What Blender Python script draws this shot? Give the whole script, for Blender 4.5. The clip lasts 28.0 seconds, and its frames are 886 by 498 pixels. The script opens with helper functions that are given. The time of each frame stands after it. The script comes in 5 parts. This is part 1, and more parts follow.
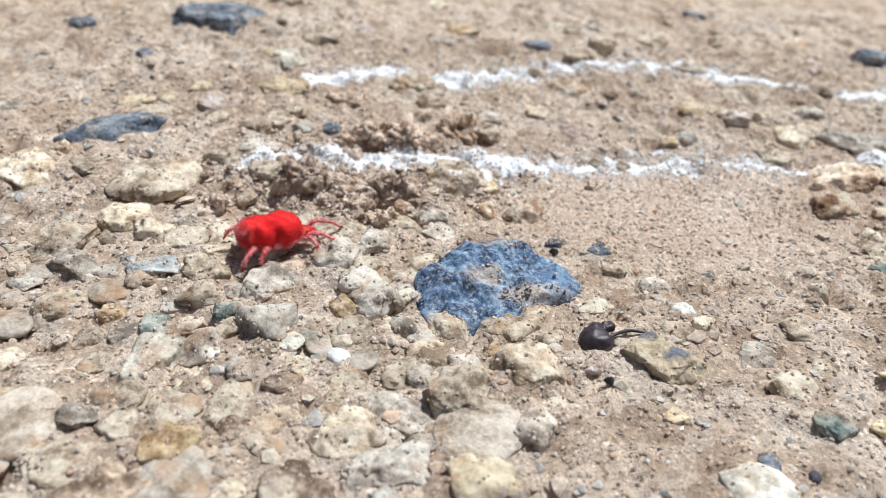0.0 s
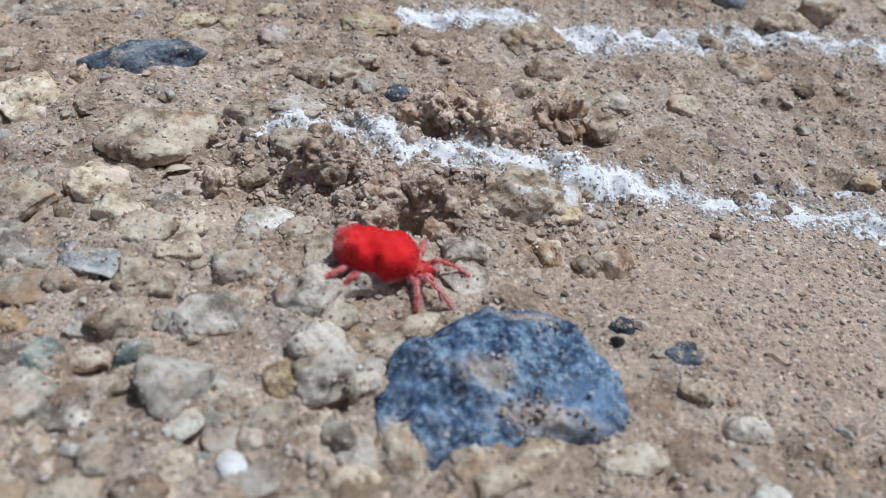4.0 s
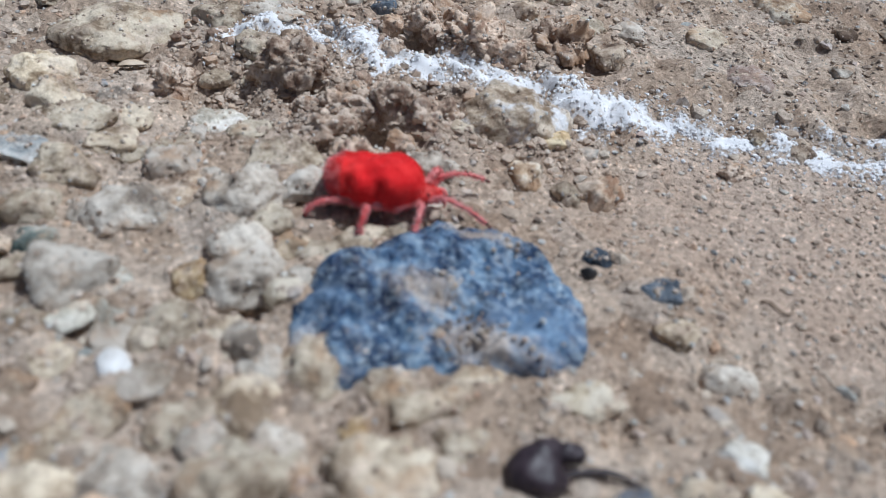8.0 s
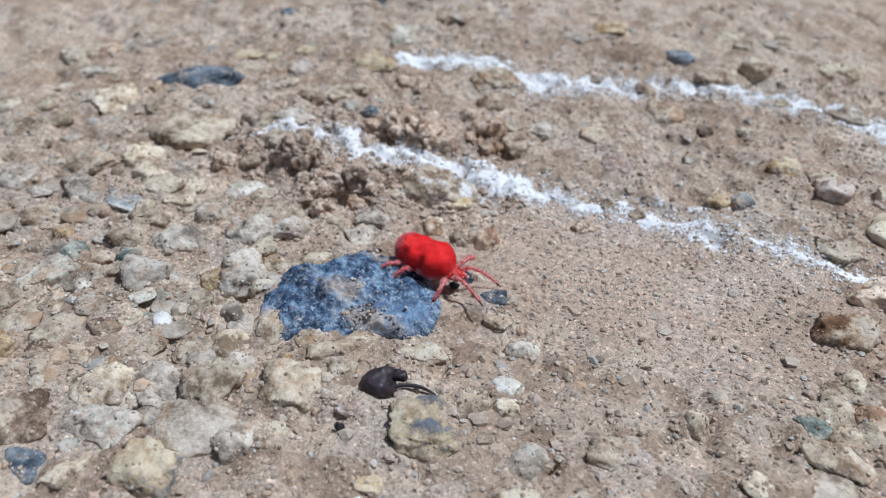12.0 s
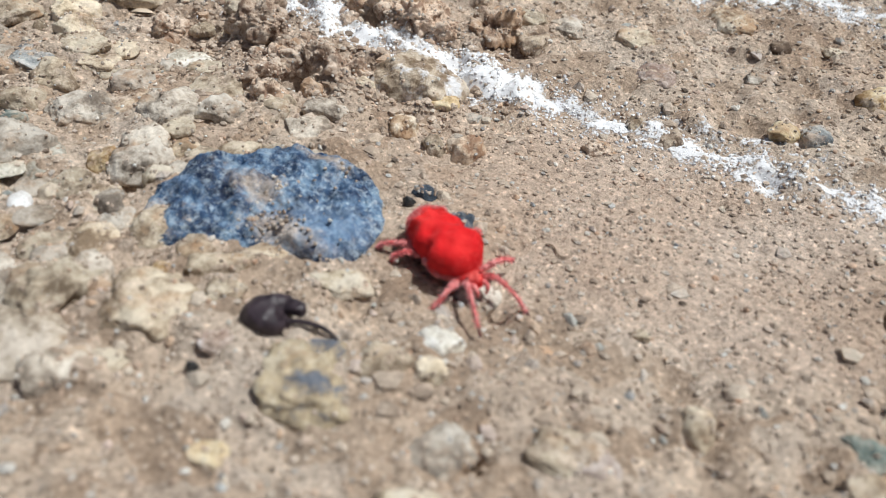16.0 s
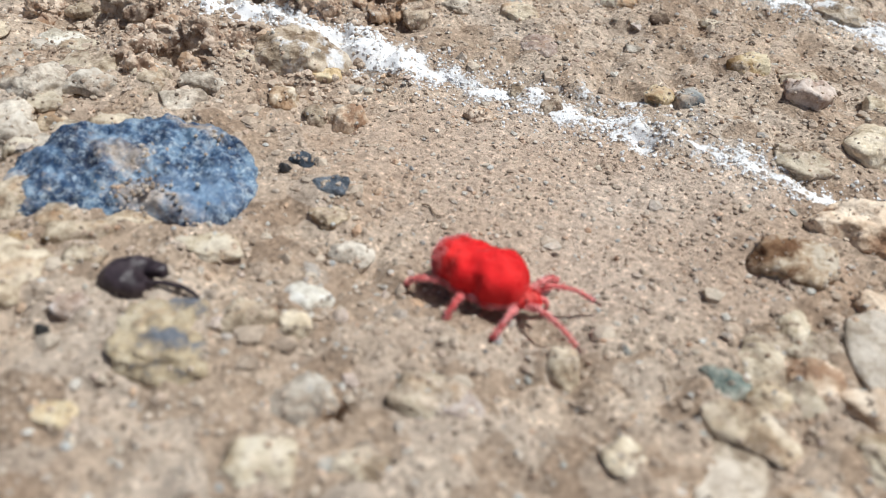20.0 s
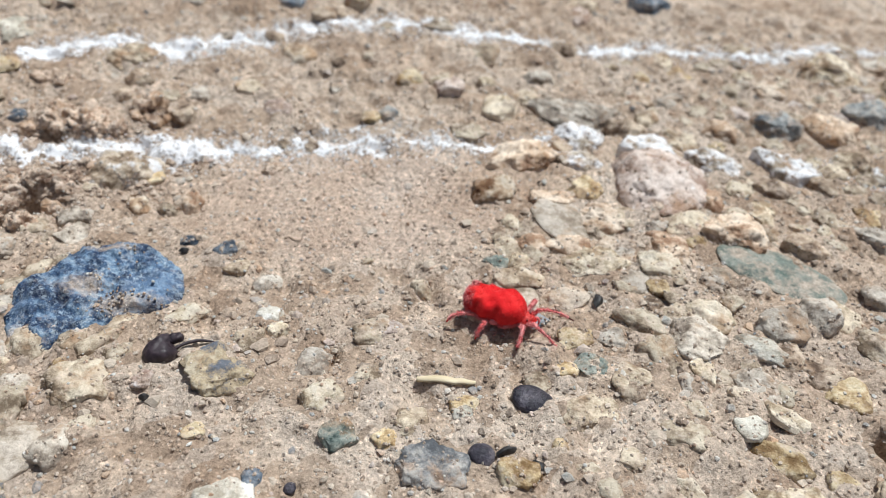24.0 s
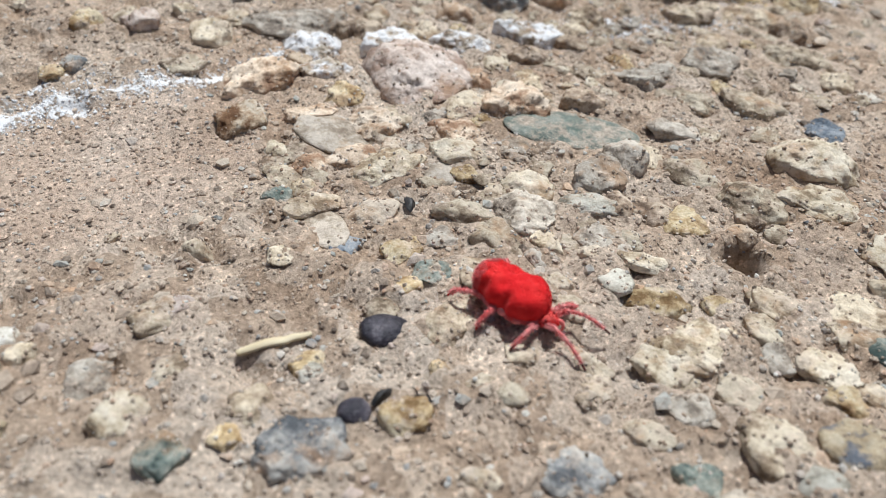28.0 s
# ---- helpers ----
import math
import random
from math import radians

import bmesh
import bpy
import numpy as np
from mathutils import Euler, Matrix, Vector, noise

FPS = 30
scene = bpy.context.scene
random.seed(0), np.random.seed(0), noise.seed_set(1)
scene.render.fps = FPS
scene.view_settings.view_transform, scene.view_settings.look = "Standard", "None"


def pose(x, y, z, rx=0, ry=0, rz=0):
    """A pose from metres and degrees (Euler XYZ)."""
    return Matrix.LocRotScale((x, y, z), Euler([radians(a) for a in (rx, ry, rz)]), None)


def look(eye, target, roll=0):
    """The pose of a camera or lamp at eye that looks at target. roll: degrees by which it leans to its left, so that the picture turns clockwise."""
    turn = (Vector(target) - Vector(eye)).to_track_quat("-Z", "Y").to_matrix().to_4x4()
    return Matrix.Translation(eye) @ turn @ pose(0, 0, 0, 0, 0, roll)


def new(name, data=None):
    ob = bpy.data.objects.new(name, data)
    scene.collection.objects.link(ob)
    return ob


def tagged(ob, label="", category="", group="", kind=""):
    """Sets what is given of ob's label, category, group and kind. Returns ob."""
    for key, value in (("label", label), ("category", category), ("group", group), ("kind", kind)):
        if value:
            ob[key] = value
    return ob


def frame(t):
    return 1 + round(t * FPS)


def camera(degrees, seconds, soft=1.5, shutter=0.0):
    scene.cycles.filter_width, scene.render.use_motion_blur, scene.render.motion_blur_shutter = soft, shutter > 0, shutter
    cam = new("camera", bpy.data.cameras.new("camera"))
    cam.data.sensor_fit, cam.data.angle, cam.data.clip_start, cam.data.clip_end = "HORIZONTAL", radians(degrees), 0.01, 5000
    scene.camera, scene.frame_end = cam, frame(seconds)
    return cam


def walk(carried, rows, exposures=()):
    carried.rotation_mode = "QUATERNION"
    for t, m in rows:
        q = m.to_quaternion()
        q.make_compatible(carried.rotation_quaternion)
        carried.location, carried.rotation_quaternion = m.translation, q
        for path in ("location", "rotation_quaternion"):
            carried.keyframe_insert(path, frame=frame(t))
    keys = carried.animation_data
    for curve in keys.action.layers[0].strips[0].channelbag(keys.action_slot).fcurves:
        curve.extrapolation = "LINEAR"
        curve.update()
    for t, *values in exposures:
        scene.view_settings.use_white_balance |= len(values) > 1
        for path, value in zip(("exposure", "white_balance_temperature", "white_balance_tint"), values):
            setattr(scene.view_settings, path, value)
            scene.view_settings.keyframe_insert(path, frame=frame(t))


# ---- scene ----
import functools

CM = 0.01      # lengths below are written in centimetres

PATH = [
    (0, (-2.469, -9.280, 4.821), (-1.403, -2.694, 0.407), 5.02),
    (0.5, (-3.524, -7.231, 4.980), (-2.336, -0.824, 0.340), 7.52),
    (1, (-3.397, -6.636, 4.469), (-2.297, -0.383, -0.398), 6.89),
    (1.5, (-3.284, -6.448, 4.320), (-2.243, -0.249, -0.628), 6.77),
    (2, (-3.039, -6.429, 4.350), (-2.170, -0.258, -0.666), 5.74),
    (2.5, (-2.185, -6.642, 4.317), (-1.669, -0.484, -0.764), 4.69),
    (4.5, (-0.775, -6.209, 4.643), (-1.915, -0.552, -0.898), 6.30),
    (5, (-1.005, -5.960, 4.161), (-2.231, -0.438, -1.496), 7.36),
    (5.5, (-0.681, -5.876, 4.021), (-1.937, -0.294, -1.570), 6.99),
    (6, (-0.064, -6.141, 3.823), (-1.613, -0.426, -1.556), 4.60),
    (6.5, (-0.073, -6.057, 3.698), (-1.517, -0.379, -1.750), 5.51),
    (7, (-0.077, -5.993, 3.657), (-1.512, -0.409, -1.889), 5.29),
    (7.5, (-0.099, -6.027, 3.652), (-1.489, -0.393, -1.855), 5.54),
    (8, (-0.130, -6.082, 3.686), (-1.436, -0.403, -1.795), 5.93),
    (8.5, (-0.171, -6.137, 3.699), (-1.430, -0.385, -1.717), 6.25),
    (9, (-0.253, -6.171, 3.735), (-1.398, -0.378, -1.662), 6.70),
    (9.5, (-0.175, -6.138, 3.738), (-1.346, -0.388, -1.699), 6.25),
    (10, (-0.132, -5.844, 3.843), (-1.425, -0.206, -1.684), 5.18),
    (10.5, (-0.167, -6.418, 4.619), (-0.893, -0.493, -0.707), 7.40),
    (11, (0.079, -7.483, 5.556), (-0.703, -1.514, 0.288), 5.10),
    (11.5, (2.054, -8.233, 5.959), (0.740, -2.397, 0.648), 3.25),
    (12, (2.430, -8.072, 5.634), (-0.025, -2.324, 0.642), 0.89),
    (12.5, (2.802, -7.398, 5.402), (-0.453, -2.236, 0.228), -0.32),
    (13, (2.667, -6.958, 5.292), (-0.877, -2.040, 0.071), -0.92),
    (13.5, (3.157, -7.276, 4.701), (-0.451, -2.760, -0.830), -0.50),
    (15.5, (1.893, -6.720, 4.557), (-1.461, -2.153, -1.091), 0.95),
    (16, (2.735, -6.326, 4.128), (-0.109, -1.211, -1.327), 3.35),
    (16.5, (2.870, -5.964, 3.751), (0.299, -0.708, -1.705), 5.82),
    (17, (3.348, -5.776, 3.743), (0.929, -0.548, -1.809), 5.68),
    (17.5, (3.355, -5.917, 3.778), (0.991, -0.591, -1.703), 5.68),
    (18, (3.345, -6.010, 3.793), (0.943, -0.677, -1.666), 5.21),
    (18.5, (3.363, -6.052, 3.771), (1.019, -0.630, -1.625), 5.27),
    (19, (3.331, -6.067, 3.726), (1.044, -0.648, -1.696), 5.69),
    (19.5, (3.352, -6.150, 3.816), (1.082, -0.629, -1.510), 5.50),
    (20, (3.322, -6.296, 3.840), (0.971, -0.815, -1.492), 5.02),
    (20.5, (3.248, -7.399, 4.834), (1.096, -1.885, -0.547), 7.05),
    (21, (2.686, -8.469, 5.853), (0.692, -2.912, 0.454), 7.45),
    (21.5, (3.237, -8.397, 5.452), (1.378, -2.899, -0.055), 7.24),
    (22, (3.861, -8.019, 5.430), (2.420, -2.330, -0.006), 8.37),
    (22.5, (3.995, -8.332, 5.039), (2.987, -2.545, -0.392), 8.95),
    (24.5, (1.328, -9.578, 6.823), (3.293, -3.880, 1.563), 4.94),
    (25, (1.388, -9.762, 6.914), (4.008, -4.241, 1.751), 5.68),
    (25.5, (1.141, -10.141, 6.726), (4.073, -4.811, 1.530), 5.81),
    (26, (0.939, -10.312, 6.765), (4.201, -5.058, 1.691), 6.06),
    (26.5, (0.864, -10.305, 6.823), (4.250, -5.183, 1.695), 5.19),
    (27, (0.858, -10.160, 6.483), (4.603, -5.283, 1.365), 6.30),
    (27.5, (0.961, -9.510, 6.033), (4.683, -4.626, 0.906), 7.15),
    (28, (1.281, -8.394, 4.929), (5.064, -3.719, -0.347), 7.32),
]
cam = camera(59.46, 28.0, soft=1.0)
cam.data.dof.use_dof = True
cam.data.dof.focus_distance = 7.7 * CM
cam.data.dof.aperture_fstop = 34.0
EXPOSURES = [(0, -0.05, 5760, 5), (0.8, -0.34, 5910, 5), (2.5, -0.38, 5910, 5), (4.5, -0.7, 5360, 6), (9, -0.6, 5360, 6), (13.5, -0.55, 5360, 6), (15.5, -0.42, 5960, 5), (18, -0.32, 5960, 5), (22.5, -0.29, 5960, 5), (24.5, -0.28, 5810, 5), (26, -0.17, 5760, 5), (27, -0.18, 5760, 5), (28, -0.33, 5810, 5)]
walk(cam, [(t, look(Vector(eye) * CM, Vector(target) * CM, roll)) for t, eye, target, roll in PATH], EXPOSURES)

# ---- light: high hazy sun from behind the scene, under a pale sky ----
SUN_ELEVATION, SUN_AZIMUTH = 65.0, 46.0
world = bpy.data.worlds.new("sky")
scene.world = world
world.use_nodes = True
wn = world.node_tree.nodes
sky = wn.new("ShaderNodeTexSky")
sky.sky_type, sky.sun_disc = "NISHITA", False
sky.sun_elevation, sky.sun_rotation = radians(SUN_ELEVATION), radians(SUN_AZIMUTH)
sky.air_density, sky.dust_density, sky.ozone_density = 1.0, 6.0, 0.6
world.node_tree.links.new(sky.outputs[0], wn["Background"].inputs[0])
wn["Background"].inputs[1].default_value = 0.06
sun_data = bpy.data.lights.new("sun", "SUN")
sun_data.energy, sun_data.angle, sun_data.color = 5.0, radians(2.0), (1.0, 0.96, 0.90)
sun = new("sun", sun_data)
sun_way = Vector((math.sin(radians(SUN_AZIMUTH)) * math.cos(radians(SUN_ELEVATION)),
                  math.cos(radians(SUN_AZIMUTH)) * math.cos(radians(SUN_ELEVATION)), math.sin(radians(SUN_ELEVATION))))
sun.matrix_world = look(sun_way * 3, (0, 0, 0))


# ---- materials ----
def material(name, rough=0.9, spec=0.25):
    m = bpy.data.materials.new(name)
    m.use_nodes = True
    b = m.node_tree.nodes["Principled BSDF"]
    b.inputs["Roughness"].default_value = rough
    b.inputs["Specular IOR Level"].default_value = spec
    return m, m.node_tree, b


def node(tree, kind, **values):
    n = tree.nodes.new(kind)
    for key, value in values.items():
        n.inputs[key.replace("_", " ")].default_value = value
    return n


def ramp(tree, source, *stops):
    r = tree.nodes.new("ShaderNodeValToRGB")
    while len(r.color_ramp.elements) < len(stops):
        r.color_ramp.elements.new(0.5)
    for e, (p, c) in zip(r.color_ramp.elements, stops):
        e.position = p
        e.color = (*c, 1) if len(c) == 3 else (c[0], c[0], c[0], 1)
    tree.links.new(source, r.inputs[0])
    return r.outputs[0]


def mix(tree, factor, a, b, kind="MIX"):
    m = tree.nodes.new("ShaderNodeMix")
    m.data_type, m.blend_type = "RGBA", kind
    for socket, v in ((m.inputs[0], factor), (m.inputs[6], a), (m.inputs[7], b)):
        if isinstance(v, (int, float)):
            socket.default_value = v
        elif isinstance(v, tuple):
            socket.default_value = (*v, 1)
        else:
            tree.links.new(v, socket)
    return m.outputs[2]


def noise_at(tree, vec, per_cm, detail=4.0, rough=0.6, kind="fac"):
    n = node(tree, "ShaderNodeTexNoise", Scale=per_cm / CM, Detail=detail, Roughness=rough)
    tree.links.new(vec, n.inputs["Vector"])
    return n.outputs[0] if kind == "fac" else n.outputs[1]


def cells_at(tree, vec, per_cm, feature="F1"):
    n = node(tree, "ShaderNodeTexVoronoi", Scale=per_cm / CM)
    n.feature = feature
    tree.links.new(vec, n.inputs["Vector"])
    return n


def bump(tree, bsdf, height, strength, dist_cm, below=None):
    b = node(tree, "ShaderNodeBump", Strength=strength, Distance=dist_cm * CM)
    tree.links.new(height, b.inputs["Height"])
    if below:
        tree.links.new(below, b.inputs["Normal"])
    tree.links.new(b.outputs[0], bsdf.inputs["Normal"])
    return b.outputs[0]


def soil_colour(tree, vec):
    """Dry silty soil: pale tan with browner patches and fine dark and light grains."""
    patch = ramp(tree, noise_at(tree, vec, 0.5, 5, 0.62), (0.30, (0.42, 0.335, 0.270)), (0.47, (0.52, 0.43, 0.353)), (0.66, (0.59, 0.505, 0.428)))
    red = ramp(tree, noise_at(tree, vec, 0.33, 3, 0.6), (0.46, (0.0,)), (0.62, (0.35,)))
    patch = mix(tree, red, patch, (0.40, 0.285, 0.20))
    fine = ramp(tree, noise_at(tree, vec, 13, 5, 0.78), (0.34, (0.52,)), (0.52, (1.0,)), (0.68, (1.28,)))
    col = mix(tree, 0.85, patch, fine, "MULTIPLY")
    cell = cells_at(tree, vec, 36)
    grain = ramp(tree, cell.outputs["Color"], (0.0, (0.32, 0.27, 0.24)), (0.12, (0.68, 0.63, 0.58)), (0.28, (1.0, 0.98, 0.95)), (0.78, (1.08, 1.06, 1.04)), (0.95, (1.8, 1.78, 1.75)))
    return mix(tree, 0.8, col, grain, "MULTIPLY"), cell


def soil_material(name):
    m, t, b = material(name, 0.95, 0.15)
    vec = t.nodes.new("ShaderNodeTexCoord").outputs["Object"]
    col, cell = soil_colour(t, vec)
    loam = t.nodes.new("ShaderNodeAttribute")
    loam.attribute_name = "loam"
    pebbly = t.nodes.new("ShaderNodeAttribute")
    pebbly.attribute_name = "pebbly"
    wavy = t.nodes.new("ShaderNodeVectorMath")
    wavy.operation = "MULTIPLY_ADD"
    t.links.new(noise_at(t, vec, 4, 3, 0.6, "colour"), wavy.inputs[0])
    wavy.inputs[1].default_value = (0.0016, 0.0016, 0.0016)
    t.links.new(vec, wavy.inputs[2])
    bits = cells_at(t, wavy.outputs[0], 3.4)
    hues = ramp(t, bits.outputs["Color"], (0.15, (0.66, 0.60, 0.54)), (0.35, (0.88, 0.82, 0.75)), (0.5, (1.0, 1.0, 1.0)), (0.62, (1.12, 1.10, 1.06)), (0.8, (0.98, 1.0, 1.02)), (0.9, (1.22, 1.2, 1.16)))
    sand = mix(t, 1.0, col, (1.09, 1.05, 1.035), "MULTIPLY")
    col = mix(t, pebbly.outputs["Fac"], sand, mix(t, 1.0, col, hues, "MULTIPLY"))
    damp = ramp(t, noise_at(t, vec, 5, 6, 0.75), (0.36, (0.20, 0.12, 0.08)), (0.5, (0.45, 0.325, 0.245)), (0.64, (0.60, 0.48, 0.39)))
    col = mix(t, loam.outputs["Fac"], col, mix(t, 0.45, damp, col))
    t.links.new(col, b.inputs["Base Color"])
    first = bump(t, b, noise_at(t, vec, 15, 6, 0.78), 0.9, 0.04)
    bump(t, b, cell.outputs["Distance"], 0.35, 0.012, first)
    return m


def stone_material(name, dark, mid, light, speck=(0.24, 0.19, 0.16), dust=0.45, patch=1.0, rough=0.85, lime=0.0, glint=None, veil_scale=4.0, stain=0.0):
    """Weathered stone: two-scale mottling, mineral specks, and soil dust in its hollows."""
    m, t, b = material(name, rough, 0.3)
    tc = t.nodes.new("ShaderNodeTexCoord").outputs["Object"]
    info = t.nodes.new("ShaderNodeObjectInfo")
    shift = t.nodes.new("ShaderNodeVectorMath")
    shift.operation = "MULTIPLY_ADD"
    t.links.new(info.outputs["Random"], shift.inputs[0])
    shift.inputs[1].default_value = (0.37, 0.71, 0.53)
    t.links.new(tc, shift.inputs[2])
    vec = shift.outputs[0]
    col = ramp(t, noise_at(t, vec, 2.4 * patch, 8, 0.75), (0.42, dark), (0.5, mid), (0.57, light))
    grain = ramp(t, noise_at(t, vec, 8, 5, 0.8), (0.36, (0.66, 0.61, 0.57)), (0.5, (1.0, 0.99, 0.98)), (0.64, (1.16, 1.16, 1.15)))
    col = mix(t, 0.7, col, grain, "MULTIPLY")
    tint = ramp(t, info.outputs["Random"], (0.0, (0.82, 0.81, 0.80)), (0.5, (1.0, 0.99, 0.98)), (1.0, (1.2, 1.17, 1.13)))
    col = mix(t, 1.0, col, tint, "MULTIPLY")
    iron = ramp(t, noise_at(t, vec, 1.9, 6, 0.7), (0.54 - 0.12 * stain, (0.0,)), (0.66 - 0.12 * stain, (0.7,)))
    col = mix(t, iron, col, (0.43, 0.265, 0.15))
    specks = ramp(t, noise_at(t, vec, 11, 5, 0.85), (0.63, (0.0,)), (0.70, (0.65,)))
    col = mix(t, specks, col, speck)
    pits = ramp(t, noise_at(t, vec, 24, 3, 0.7), (0.66, (0.0,)), (0.74, (0.5,)))
    col = mix(t, pits, col, (0.62, 0.57, 0.5))
    if glint:
        spots = ramp(t, noise_at(t, vec, 17, 5, 0.9), (0.51, (0.0,)), (0.58, (0.8,)))
        where = ramp(t, noise_at(t, vec, 2.0, 5, 0.7), (0.36, (0.25,)), (0.6, (1.0,)))
        col = mix(t, mix(t, 1.0, spots, where, "MULTIPLY"), col, glint)
    soil, _ = soil_colour(t, vec)
    if glint:
        for name, tone, lo in (("faded", (0.22, 0.33, 0.50), 0.60), ("dusty", None, 0.60)):
            here = t.nodes.new("ShaderNodeAttribute")
            here.attribute_name = name
            ragged = t.nodes.new("ShaderNodeMath")
            ragged.operation = "MULTIPLY_ADD"
            t.links.new(here.outputs["Fac"], ragged.inputs[0])
            ragged.inputs[1].default_value = 0.30
            t.links.new(mix(t, 0.45, noise_at(t, vec, 5, 6, 0.8), noise_at(t, vec, 24, 4, 0.9)), ragged.inputs[2])
            col = mix(t, ramp(t, ragged.outputs[0], (lo, (0.0,)), (lo + 0.24, (0.45 if tone else 0.85,))), col, tone or soil)
    veil = ramp(t, noise_at(t, vec, veil_scale, 8, 0.78), (0.64 - 0.3 * dust, (0.0,)), (0.76 - 0.3 * dust, (0.55 if glint else 0.8,)))
    col = mix(t, veil, col, soil)
    if lime:
        crust = ramp(t, noise_at(t, vec, 3.5, 7, 0.7), (0.62 - 0.28 * lime, (0.0,)), (0.72 - 0.28 * lime, (0.95,)))
        col = mix(t, crust, col, (0.80, 0.79, 0.80))
    t.links.new(col, b.inputs["Base Color"])
    first = bump(t, b, noise_at(t, vec, 6, 6, 0.68), 0.8, 0.055)
    bump(t, b, noise_at(t, vec, 26, 3, 0.7), 0.6, 0.012, first)
    return m


def grains_material(name, *stops, rough=0.85):
    m, t, b = material(name, rough, 0.3)
    isle = t.nodes.new("ShaderNodeNewGeometry").outputs["Random Per Island"]
    vec = t.nodes.new("ShaderNodeTexCoord").outputs["Object"]
    col = ramp(t, isle, *stops)
    fine = ramp(t, noise_at(t, vec, 15, 4, 0.7), (0.32, (0.55,)), (0.6, (1.1,)))
    col = mix(t, 0.8, col, fine, "MULTIPLY")
    soil, _ = soil_colour(t, vec)
    veil = ramp(t, noise_at(t, vec, 4, 6, 0.7), (0.42, (0.0,)), (0.6, (0.8,)))
    t.links.new(mix(t, veil, col, soil), b.inputs["Base Color"])
    bump(t, b, noise_at(t, vec, 18, 5, 0.7), 0.7, 0.03)
    return m


